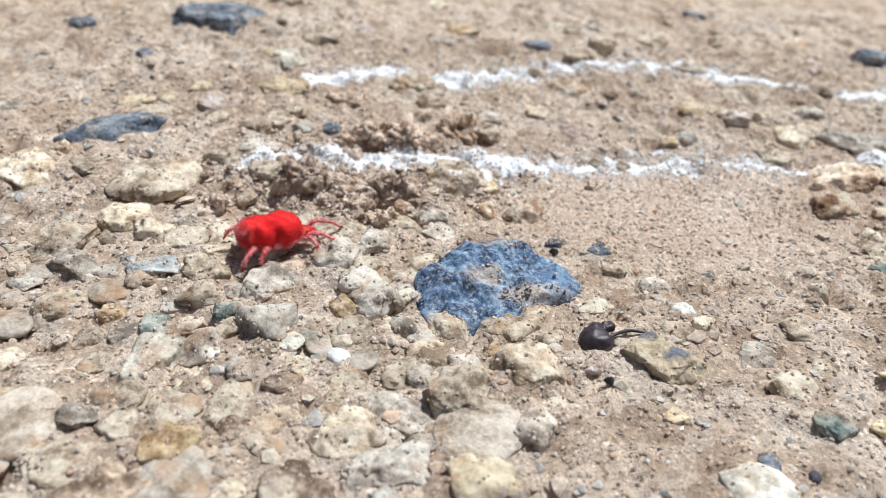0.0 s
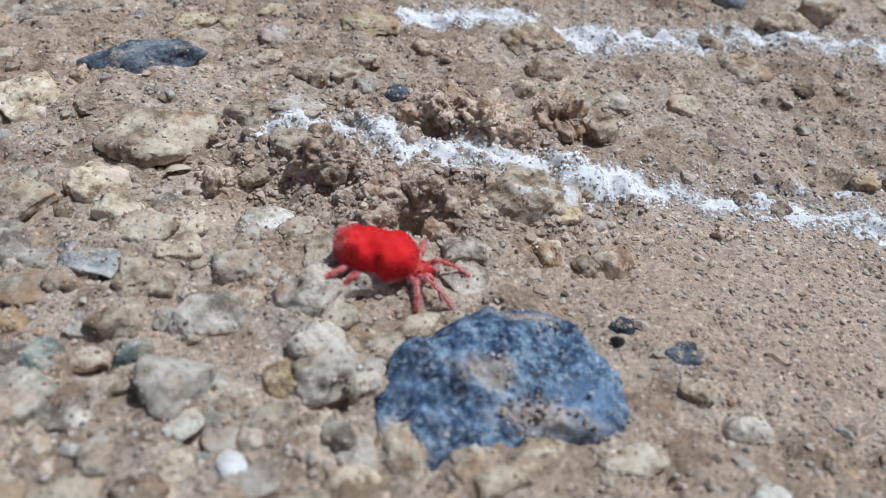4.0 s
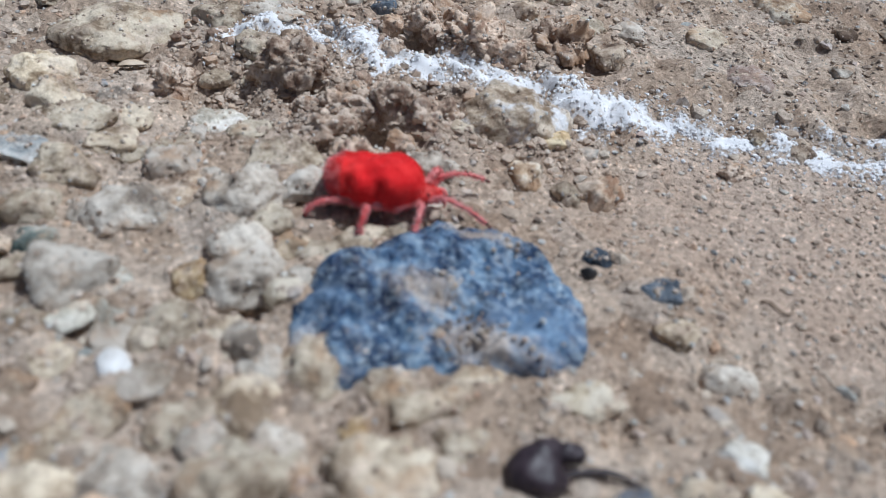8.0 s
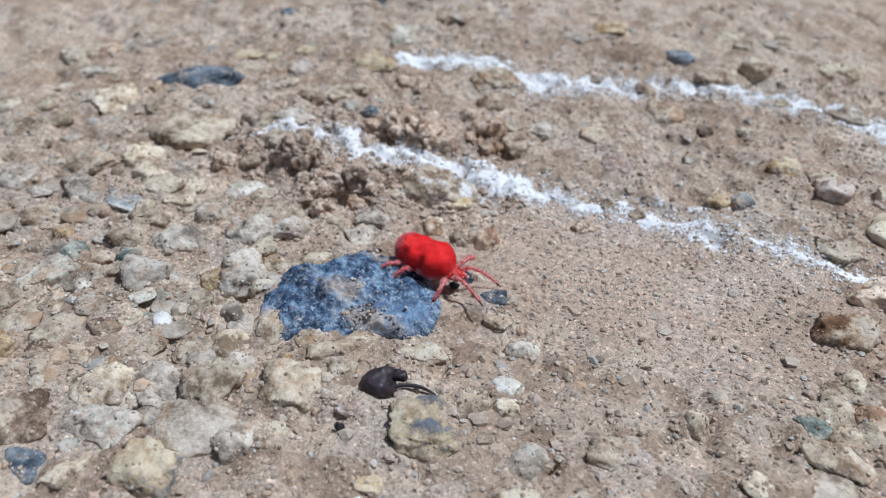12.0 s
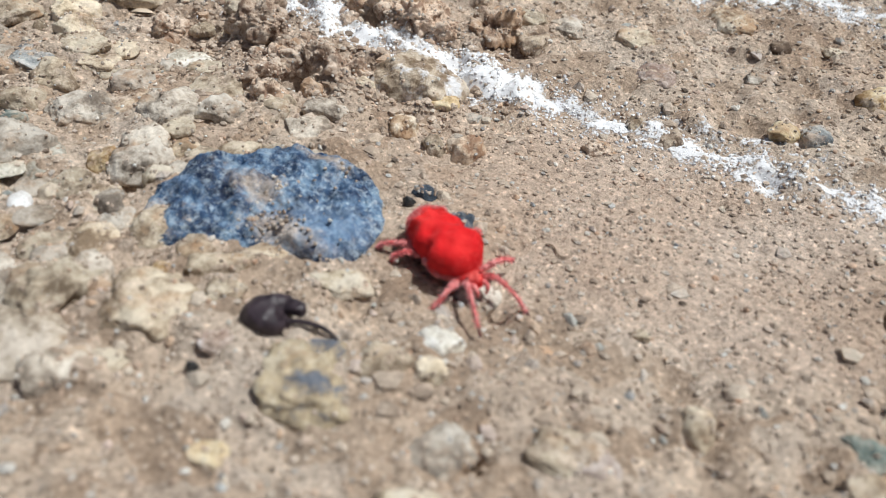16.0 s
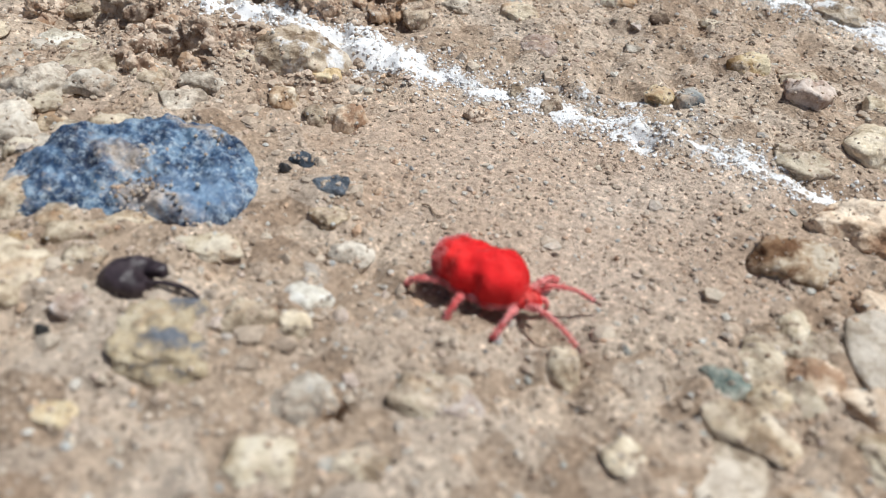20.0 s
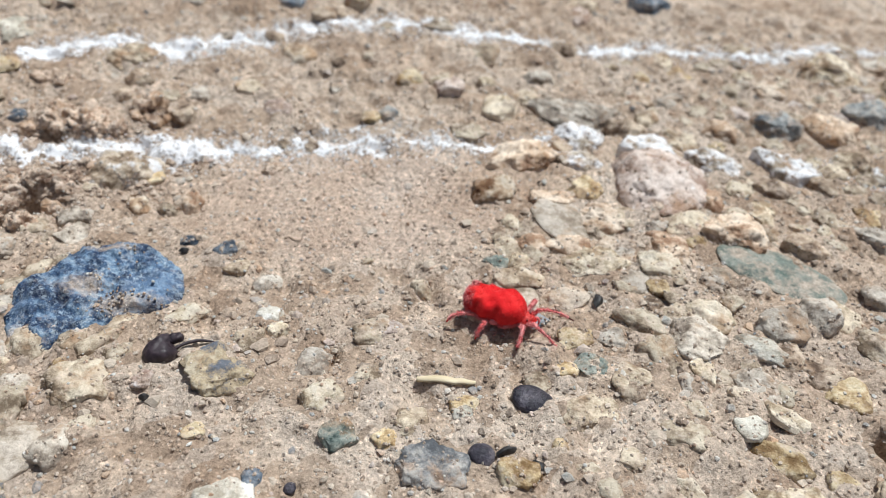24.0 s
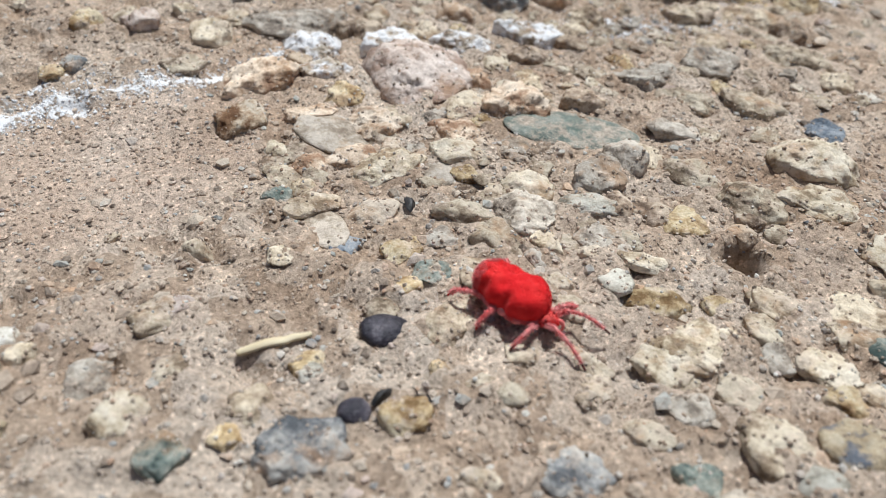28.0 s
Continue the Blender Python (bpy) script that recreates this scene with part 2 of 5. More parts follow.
MAT_SOIL = soil_material("dry_soil")
MATS = {
    "tan": stone_material("tan_stone", (0.204, 0.153, 0.105), (0.473, 0.396, 0.298), (0.641, 0.571, 0.455), dust=0.45),
    "cream": stone_material("cream_stone", (0.311, 0.236, 0.155), (0.639, 0.552, 0.414), (0.76, 0.69, 0.57), dust=0.42),
    "yellow": stone_material("ochre_stone", (0.245, 0.155, 0.071), (0.545, 0.421, 0.247), (0.694, 0.604, 0.432), dust=0.40),
    "brown": stone_material("brown_stone", (0.117, 0.079, 0.055), (0.326, 0.246, 0.180), (0.558, 0.471, 0.370), dust=0.40),
    "rust": stone_material("rusty_stone", (0.173, 0.089, 0.044), (0.510, 0.391, 0.273), (0.705, 0.631, 0.520), dust=0.32),
    "ruddy": stone_material("ruddy_stone", (0.32, 0.20, 0.13), (0.62, 0.49, 0.37), (0.74, 0.64, 0.53), dust=0.25, stain=0.15),
    "clod": stone_material("soil_clod", (0.27, 0.18, 0.13), (0.55, 0.43, 0.335), (0.68, 0.57, 0.475), dust=0.3, patch=2.5, rough=0.95, stain=0.3),
    "grey": stone_material("grey_stone", (0.205, 0.172, 0.142), (0.445, 0.395, 0.335), (0.62, 0.575, 0.51), dust=0.37),
    "slatey": stone_material("blue_grey_stone", (0.118, 0.127, 0.142), (0.332, 0.337, 0.341), (0.553, 0.536, 0.506), dust=0.35),
    "pale": stone_material("pale_stone", (0.273, 0.256, 0.214), (0.481, 0.456, 0.390), (0.634, 0.616, 0.552), dust=0.37),
    "pink": stone_material("pinkish_stone", (0.30, 0.215, 0.175), (0.50, 0.415, 0.37), (0.62, 0.55, 0.51), dust=0.25, lime=0.08),
    "paleblue": stone_material("pale_blue_stone", (0.155, 0.174, 0.194), (0.347, 0.372, 0.380), (0.559, 0.559, 0.541)),
    "teal": stone_material("grey_green_stone", (0.044, 0.066, 0.063), (0.192, 0.228, 0.208), (0.374, 0.383, 0.341), dust=0.4),
    "green": stone_material("smooth_green_stone", (0.12, 0.165, 0.145), (0.20, 0.245, 0.215), (0.33, 0.35, 0.31), dust=0.62, stain=-1, rough=0.6),
    "slate": stone_material("dark_slate", (0.042, 0.060, 0.088), (0.135, 0.168, 0.215), (0.30, 0.33, 0.37), speck=(0.5, 0.5, 0.5), stain=-1, dust=0.35, rough=0.6),
    "dark": stone_material("dark_pebble", (0.03, 0.028, 0.04), (0.08, 0.073, 0.095), (0.18, 0.165, 0.19), speck=(0.3, 0.28, 0.28), stain=-1, dust=-1.0, rough=0.42),
    "white": stone_material("white_stone", (0.629, 0.621, 0.604), (0.774, 0.769, 0.765), (0.842, 0.842, 0.842), speck=(0.7, 0.66, 0.6), stain=-1, dust=-1.0),
    "quartz": stone_material("white_quartz", (0.42, 0.38, 0.31), (0.70, 0.665, 0.59), (0.83, 0.81, 0.77), speck=(0.35, 0.33, 0.3), dust=0.12),
    "limed": stone_material("limed_stone", (0.203, 0.149, 0.101), (0.415, 0.346, 0.268), (0.585, 0.519, 0.433), lime=0.42, dust=0.25),
    "whitened": stone_material("lime_coated_stone", (0.203, 0.149, 0.101), (0.415, 0.346, 0.268), (0.585, 0.519, 0.433), lime=0.72, dust=0.0),
    "mottled": stone_material("mottled_stone", (0.15, 0.165, 0.20), (0.45, 0.36, 0.235), (0.56, 0.49, 0.37), patch=0.9, dust=0.25),
    "slab": stone_material("smooth_slate_slab", (0.17, 0.16, 0.165), (0.225, 0.215, 0.22), (0.29, 0.275, 0.27), speck=(0.4, 0.38, 0.36), stain=-1, dust=-0.6, rough=0.55),
    "flat": stone_material("flat_tan_stone", (0.239, 0.193, 0.147), (0.425, 0.366, 0.298), (0.558, 0.502, 0.437), dust=0.35),
    "blue": stone_material("blue_stone", (0.008, 0.018, 0.052), (0.032, 0.072, 0.155), (0.15, 0.235, 0.35), speck=(0.42, 0.48, 0.52), stain=-1, dust=0.2, patch=1.3, rough=0.5, glint=(0.52, 0.60, 0.66), veil_scale=2.2),
}
MAT_SAND = grains_material("sand_grain_mix", (0.0, (0.13, 0.10, 0.08)), (0.16, (0.30, 0.225, 0.17)), (0.4, (0.46, 0.37, 0.29)), (0.65, (0.58, 0.50, 0.42)), (0.82, (0.52, 0.33, 0.22)), (0.9, (0.80, 0.78, 0.73)), (1.0, (0.36, 0.37, 0.38)))
MAT_LOAM = grains_material("loam_crumb_mix", (0.0, (0.16, 0.095, 0.065)), (0.25, (0.42, 0.31, 0.23)), (0.6, (0.56, 0.45, 0.355)), (0.85, (0.66, 0.55, 0.45)), (1.0, (0.52, 0.35, 0.24)))
MAT_GRAVEL = grains_material("gravel_mix", (0.0, (0.15, 0.115, 0.09)), (0.15, (0.40, 0.31, 0.235)), (0.35, (0.52, 0.43, 0.345)), (0.52, (0.62, 0.54, 0.44)), (0.66, (0.60, 0.40, 0.26)), (0.76, (0.60, 0.48, 0.42)), (0.86, (0.36, 0.385, 0.37)), (0.93, (0.66, 0.62, 0.56)), (1.0, (0.14, 0.165, 0.2)))


def chalk_material(name, dusting):
    """White lime. As a dusting it lies in specks and drifts that thin out towards its edge."""
    m, t, b = material(name, 1.0, 0.05)
    vec = t.nodes.new("ShaderNodeTexCoord").outputs["Object"]
    col = ramp(t, noise_at(t, vec, 6, 6, 0.75), (0.34, (0.66, 0.62, 0.58)), (0.46, (0.82, 0.81, 0.82)), (0.7, (0.87, 0.87, 0.89)))
    t.links.new(col, b.inputs["Base Color"])
    bump(t, b, noise_at(t, vec, 18, 6, 0.75), 0.6, 0.02)
    if dusting:
        here = t.nodes.new("ShaderNodeAttribute")
        here.attribute_name = "dusting"
        total = t.nodes.new("ShaderNodeMath")
        total.operation = "ADD"
        t.links.new(here.outputs["Fac"], total.inputs[0])
        half = mix(t, 0.35, noise_at(t, vec, 20, 5, 0.9), noise_at(t, vec, 5, 4, 0.7))
        t.links.new(ramp(t, half, (0.3, (0.1,)), (0.7, (0.9,))), total.inputs[1])
        t.links.new(ramp(t, total.outputs[0], (0.84, (0.0,)), (0.98, (0.95,))), b.inputs["Alpha"])
    return m


MAT_CRUMB = chalk_material("lime_crumb", False)
MAT_CHALK = chalk_material("lime_powder", True)


def velvet_material(name, deep, light, per_cm, sheen):
    m, t, b = material(name, 0.9, 0.1)
    vec = t.nodes.new("ShaderNodeTexCoord").outputs["Object"]
    col = ramp(t, noise_at(t, vec, per_cm, 4, 0.65), (0.36, deep), (0.68, light))
    t.links.new(col, b.inputs["Base Color"])
    b.inputs["Sheen Weight"].default_value = sheen
    b.inputs["Sheen Roughness"].default_value = 0.4
    b.inputs["Sheen Tint"].default_value = (1.0, 0.45, 0.42, 1)
    bump(t, b, noise_at(t, vec, 40, 3, 0.6), 0.6, 0.02)
    return m


MAT_VELVET = velvet_material("red_velvet", (0.66, 0.015, 0.019), (0.84, 0.045, 0.043), 4, 0.45)
MAT_PILE = velvet_material("red_pile", (0.66, 0.016, 0.02), (0.82, 0.05, 0.05), 4, 0.55)
# paler than the red pile: backlight on the velvet put into the hair colour
MAT_BACKLIT_FUZZ = velvet_material("backlit_pink_fuzz", (0.74, 0.08, 0.075), (0.85, 0.22, 0.20), 9, 0.8)
MAT_FRINGE = velvet_material("pale_fringe_hair", (0.74, 0.16, 0.16), (0.85, 0.42, 0.42), 9, 1.0)
MAT_LEG = velvet_material("pink_leg_skin", (0.66, 0.09, 0.09), (0.85, 0.42, 0.40), 13, 0.5)
MAT_HEAD = velvet_material("red_head_skin", (0.62, 0.03, 0.03), (0.78, 0.17, 0.15), 12, 0.4)


def plain(name, dark, light, per_cm, rough, stretch=(1, 1, 1)):
    m, t, b = material(name, rough, 0.4)
    vec = t.nodes.new("ShaderNodeTexCoord").outputs["Object"]
    mp = t.nodes.new("ShaderNodeMapping")
    mp.inputs["Scale"].default_value = stretch
    t.links.new(vec, mp.inputs[0])
    fac = noise_at(t, mp.outputs[0], per_cm, 5, 0.65)
    t.links.new(ramp(t, fac, (0.35, dark), (0.65, light)), b.inputs["Base Color"])
    bump(t, b, fac, 0.5, 0.02)
    return m


MAT_CLAW = plain("dark_claw", (0.06, 0.01, 0.012), (0.2, 0.03, 0.03), 20, 0.5)
MAT_SEED = plain("dark_seed_coat", (0.018, 0.012, 0.016), (0.06, 0.042, 0.05), 9, 0.45)
MAT_STRAW = plain("dry_straw", (0.60, 0.49, 0.31), (0.80, 0.70, 0.50), 9, 0.8, (0.15, 1, 1))
MAT_FLAKE = plain("black_flake_skin", (0.012, 0.012, 0.013), (0.05, 0.046, 0.045), 12, 0.5)
MAT_SHELL = plain("tan_husk", (0.42, 0.31, 0.21), (0.62, 0.52, 0.40), 8, 0.6)
MAT_TWIG = plain("grey_twig_bark", (0.12, 0.08, 0.055), (0.28, 0.2, 0.14), 14, 0.85, (0.3, 1, 1))


# ---- shape helpers ----
def lattice_noise(x, y, z, seed):
    """Smooth value noise in -1..1 on arrays."""
    xi, yi, zi = np.floor(x).astype(np.int64), np.floor(y).astype(np.int64), np.floor(z).astype(np.int64)
    fx, fy, fz = x - xi, y - yi, z - zi
    sx, sy, sz = (f * f * f * (f * (f * 6 - 15) + 10) for f in (fx, fy, fz))

    def corner(a, b, c):
        h = ((xi + a) * 374761393 + (yi + b) * 668265263 + (zi + c) * 2147483647 + seed * 974634777) & 0xFFFFFFFF
        h = ((h ^ (h >> 13)) * 1274126177) & 0xFFFFFFFF
        return ((h ^ (h >> 16)) & 0xFFFF) / 32767.5 - 1

    def row(b, c):
        u, v = corner(0, b, c), corner(1, b, c)
        return u + (v - u) * sx

    def plane(c):
        u, v = row(0, c), row(1, c)
        return u + (v - u) * sy

    u, v = plane(0), plane(1)
    return u + (v - u) * sz


def fractal(x, y, z, size, seed, octaves=3, gain=0.5):
    out, amp, f = 0.0, 1.0, 1.0 / size
    for k in range(octaves):
        out = out + amp * lattice_noise(x * f + 17.3 * k, y * f - 9.1 * k, z * f + 3.7 * k, seed + k)
        amp, f = amp * gain, f * 2.03
    return out


def mesh_of(name, verts, faces, mat, smooth=True):
    me = bpy.data.meshes.new(name)
    me.from_pydata((np.asarray(verts, float) * CM).tolist(), [], faces if isinstance(faces, list) else faces.tolist())
    me.materials.append(mat)
    if smooth:
        me.polygons.foreach_set("use_smooth", [True] * len(me.polygons))
    me.update()
    return me


def part(name, verts, faces, mat, parent=None, label="", at=None, smooth=True):
    ob = new(name, mesh_of(name, verts, faces, mat, smooth))
    if parent:
        ob.parent = parent
    if at is not None:
        ob.matrix_basis = at
    if label:
        ob["label"] = label
    return ob


@functools.lru_cache(None)
def ico(level):
    bm = bmesh.new()
    bmesh.ops.create_icosphere(bm, subdivisions=level, radius=1)
    v = np.array([p.co[:] for p in bm.verts])
    f = np.array([[p.index for p in q.verts] for q in bm.faces])
    bm.free()
    return v / np.linalg.norm(v, axis=1)[:, None], f


def tube(points, radii, sides=8, cap=True):
    """A round tapering tube along points."""
    pts = [Vector(p) for p in points]
    verts, faces = [], []
    for i, p in enumerate(pts):
        ahead = (pts[min(i + 1, len(pts) - 1)] - pts[max(i - 1, 0)]).normalized()
        side = ahead.cross(Vector((0.13, 0.21, 0.97))).normalized()
        up = side.cross(ahead)
        for k in range(sides):
            a = 2 * math.pi * k / sides
            verts.append(tuple(p + (side * math.cos(a) + up * math.sin(a)) * radii[i]))
    for i in range(len(pts) - 1):
        for k in range(sides):
            a, b = i * sides + k, i * sides + (k + 1) % sides
            faces.append((a, b, b + sides, a + sides))
    if cap:
        faces.append(tuple(range(sides))[::-1])
        faces.append(tuple(range((len(pts) - 1) * sides, len(pts) * sides)))
    return verts, faces


def spline(points, n):
    """Points of a smooth curve through the given ones."""
    p = np.array(points, float)
    out = []
    for i in range(len(p) - 1):
        a, b, c, d = p[max(i - 1, 0)], p[i], p[i + 1], p[min(i + 2, len(p) - 1)]
        for s in np.arange(n) / n:
            out.append(0.5 * (2 * b + (c - a) * s + (2 * a - 5 * b + 4 * c - d) * s * s + (3 * b - a - 3 * c + d) * s ** 3))
    return np.array(out + [p[-1]])


# ---- the ground ----
HOLES = ((-2.05, 0.33, 0.14, 0.42), (-1.90, -1.13, 0.17, 0.45), (7.11, -5.76, 0.18, 0.8), (-2.02, -3.22, 0.16, 0.16),
         (3.55, -5.55, 0.12, 0.12), (1.74, -3.98, 0.08, 0.16), (1.23, -2.74, 0.10, 0.13), (-2.6, -0.5, 0.3, 0.10))


def lay(x, y):
    """The broad lie of the land, without relief."""
    cx, cy = np.clip(x, -12, 18), np.clip(y, -10, 12)
    q = ((x - 1.4) / 2.1) ** 2 + ((y + 1.4) / 1.7) ** 2      # the sandy flat lies in a shallow basin
    out = -0.0003 * cx * cx - 0.0048 * cx * cy + 0.003 * cy * cy - 0.17 / (1 + q ** 3)
    for rise, px, py, r in ((-0.08, -0.3, -1.1, 0.5), (0.10, 0.3, -2.1, 0.45), (-0.08, 2.85, -3.0, 0.45), (-0.27, -3.45, -1.15, 0.55)):
        out = out + rise * np.exp(-((x - px) ** 2 + (y - py) ** 2) / (r * r))
    return out


def sandy(x, y):
    """1 on the smooth sandy flat, 0 on cloddy or stony soil."""
    q = ((x - 2.1) / 2.3) ** 2 + ((y + 1.15) / 1.2) ** 2 + 0.35 * fractal(x, y, 0 * x, 0.9, 40, 2)
    return 1 / (1 + np.exp(6 * (q - 1)))


def cloddy(x, y):
    q = ((x + 2.2) / 1.9) ** 2 + ((y + 0.25) / 1.1) ** 2 + 0.4 * fractal(x, y, 0 * x, 0.7, 44, 2)
    return 1 / (1 + np.exp(5 * (q - 1)))


def height(x, y):
    x, y = np.asarray(x, float), np.asarray(y, float)
    z0 = 0 * x
    s, c = sandy(x, y), cloddy(x, y)
    out = lay(x, y) + 0.045 * fractal(x, y, z0, 1.6, 1, 2)
    lumps = fractal(x, y, z0, 0.5, 5, 3, 0.55)
    fine = fractal(x, y, z0, 0.17, 9, 2, 0.7)
    out = out + (1 - 0.75 * s) * (0.042 * lumps + 0.018 * fine) + s * 0.008 * fine
    cobble = np.abs(fractal(x, y, z0, 0.34, 21, 1)) + 0.5 * np.abs(fractal(x, y, z0, 0.16, 23, 1))
    out = out + (1 - s) * (0.075 * cobble - 0.035)
    out = out + c * (0.11 * np.abs(lumps) + 0.03 * fine)
    pits = np.clip(fractal(x, y, z0, 0.42, 15, 2, 0.6) - 0.42, 0, 1)
    out = out - (1 - s) * 0.12 * pits
    for hx, hy, r, d in HOLES:
        out = out - d * np.exp(-(((x - hx) ** 2 + (y - hy) ** 2) / (r * r)) ** 2.2)
    return out


BANKS = []     # x, y, width, depth, soil height and turn of each stone with soil banked against it
CELL, WEST, SOUTH = 0.045, -9.0, -10.3
bank_grid = np.zeros((408, 602))


def bank_up():
    """Soil washed up against the stones, as a height over the bare lie of the land."""
    for x, y, w, d, rise, turn in BANKS:
        reach = 0.95 * max(w, d) + 0.05
        i0, i1 = max(0, int((x - reach - WEST) / CELL)), min(602, int((x + reach - WEST) / CELL) + 2)
        j0, j1 = max(0, int((y - reach - SOUTH) / CELL)), min(408, int((y + reach - SOUTH) / CELL) + 2)
        if i1 <= i0 or j1 <= j0:
            continue
        X, Y = np.meshgrid(WEST + CELL * np.arange(i0, i1), SOUTH + CELL * np.arange(j0, j1))
        c, q = math.cos(radians(turn)), math.sin(radians(turn))
        e = np.hypot(((X - x) * c + (Y - y) * q) / (w / 2), ((Y - y) * c - (X - x) * q) / (d / 2))
        e = e + 0.22 * fractal(X, Y, 0 * X, 0.3, 81, 2)
        up = rise * np.clip((1.7 - e) / 0.65, 0, 1) ** 1.4 * (0.85 + 0.5 * fractal(X, Y, 0 * X, 0.22, 83, 2))
        bank_grid[j0:j1, i0:i1] = np.maximum(bank_grid[j0:j1, i0:i1], up)


def surface(x, y):
    """Height of the soil with its banks."""
    x, y = np.asarray(x, float), np.asarray(y, float)
    u, v = np.clip((x - WEST) / CELL, 0, 600.99), np.clip((y - SOUTH) / CELL, 0, 406.99)
    i, j = u.astype(int), v.astype(int)
    a, b = u - i, v - j
    bank = (bank_grid[j, i] * (1 - a) + bank_grid[j, i + 1] * a) * (1 - b) + (bank_grid[j + 1, i] * (1 - a) + bank_grid[j + 1, i + 1] * a) * b
    return height(x, y) + bank


def axis_steps(lo, hi, step, far):
    core = np.arange(lo, hi + step / 2, step)
    out, d, reach = [], step, 0.0
    while reach < far:
        d *= 1.22
        reach += d
        out.append(reach)
    out = np.array(out)
    return np.r_[lo - out[::-1], core, hi + out]


def build_ground():
    gx, gy = axis_steps(-9.0, 18.0, 0.045, 60000), axis_steps(-10.3, 8.0, 0.045, 60000)
    X, Y = np.meshgrid(gx, gy)
    verts = np.stack([X.ravel(), Y.ravel(), surface(X.ravel(), Y.ravel())], 1)
    nx, ny = len(gx), len(gy)
    i = (np.arange(ny - 1)[:, None] * nx + np.arange(nx - 1)).ravel()
    me = bpy.data.meshes.new("ground")
    me.vertices.add(len(verts))
    me.vertices.foreach_set("co", (verts * CM).ravel())
    quads = np.stack([i, i + 1, i + nx + 1, i + nx], 1)
    me.loops.add(quads.size)
    me.loops.foreach_set("vertex_index", quads.ravel().astype(np.int32))
    me.polygons.add(len(quads))
    me.polygons.foreach_set("loop_start", (np.arange(len(quads)) * 4).astype(np.int32))
    me.polygons.foreach_set("use_smooth", np.ones(len(quads), bool))
    me.materials.append(MAT_SOIL)
    loam = me.attributes.new("loam", "FLOAT", "POINT")
    loam.data.foreach_set("value", 0.38 * cloddy(X.ravel(), Y.ravel()))
    pebbly = me.attributes.new("pebbly", "FLOAT", "POINT")
    pebbly.data.foreach_set("value", 0.8 * (1 - sandy(X.ravel(), Y.ravel())))
    me.update()
    return tagged(new("ground", me), "dry tan silty soil with sandy and cloddy patches", "soil", kind="structure")


# ---- scattered grains (nobody could count them) ----
def scatter(name, count, sizes, mat, density, level, label, category, seed, box=(-9, 18, -10, 8), sink=0.15):
    rng = np.random.default_rng(seed)
    x, y = rng.uniform(box[0], box[1], count * 5), rng.uniform(box[2], box[3], count * 5)
    keep = np.nonzero(rng.random(len(x)) < density(x, y))[0][:count]
    x, y = x[keep], y[keep]
    n = len(x)
    base, tri = ico(level)
    size = sizes[0] * (sizes[1] / sizes[0]) ** (rng.random(n) ** 1.8)
    sc = size[:, None] * rng.uniform(0.65, 1.25, (n, 3)) * (1, 1, 0.72)
    jag = 1 + (0.34 if level == 1 else 0.22) * rng.uniform(-1, 1, (n, len(base)))
    loc = base[None] * jag[..., None] * sc[:, None]
    a = rng.uniform(0, 2 * math.pi, n)
    ca, sa = np.cos(a)[:, None], np.sin(a)[:, None]
    px = loc[..., 0] * ca - loc[..., 1] * sa + x[:, None]
    py = loc[..., 0] * sa + loc[..., 1] * ca + y[:, None]
    pz = loc[..., 2] + (surface(x, y) + sink * size)[:, None]
    verts = np.stack([px, py, pz], -1).reshape(-1, 3)
    faces = (tri[None] + (np.arange(n) * len(base))[:, None, None]).reshape(-1, 3)
    me = bpy.data.meshes.new(name)
    me.vertices.add(len(verts))
    me.vertices.foreach_set("co", (verts * CM).ravel())
    me.loops.add(faces.size)
    me.loops.foreach_set("vertex_index", faces.ravel().astype(np.int32))
    me.polygons.add(len(faces))
    me.polygons.foreach_set("loop_start", (np.arange(len(faces)) * 3).astype(np.int32))
    me.polygons.foreach_set("use_smooth", np.zeros(len(faces), bool))
    me.materials.append(mat)
    me.update()
    return tagged(new(name, me), label, category, kind="stuff")


def stony(x, y):
    near = np.where(np.abs(y) < 0.35, np.where((x > -4) & (x < 5), 0.35, 1.0), 1.0)
    return np.clip((1 - 0.85 * sandy(x, y)) * (0.55 + 0.6 * fractal(x, y, 0 * x, 1.3, 60, 2)) * near, 0.04, 1)


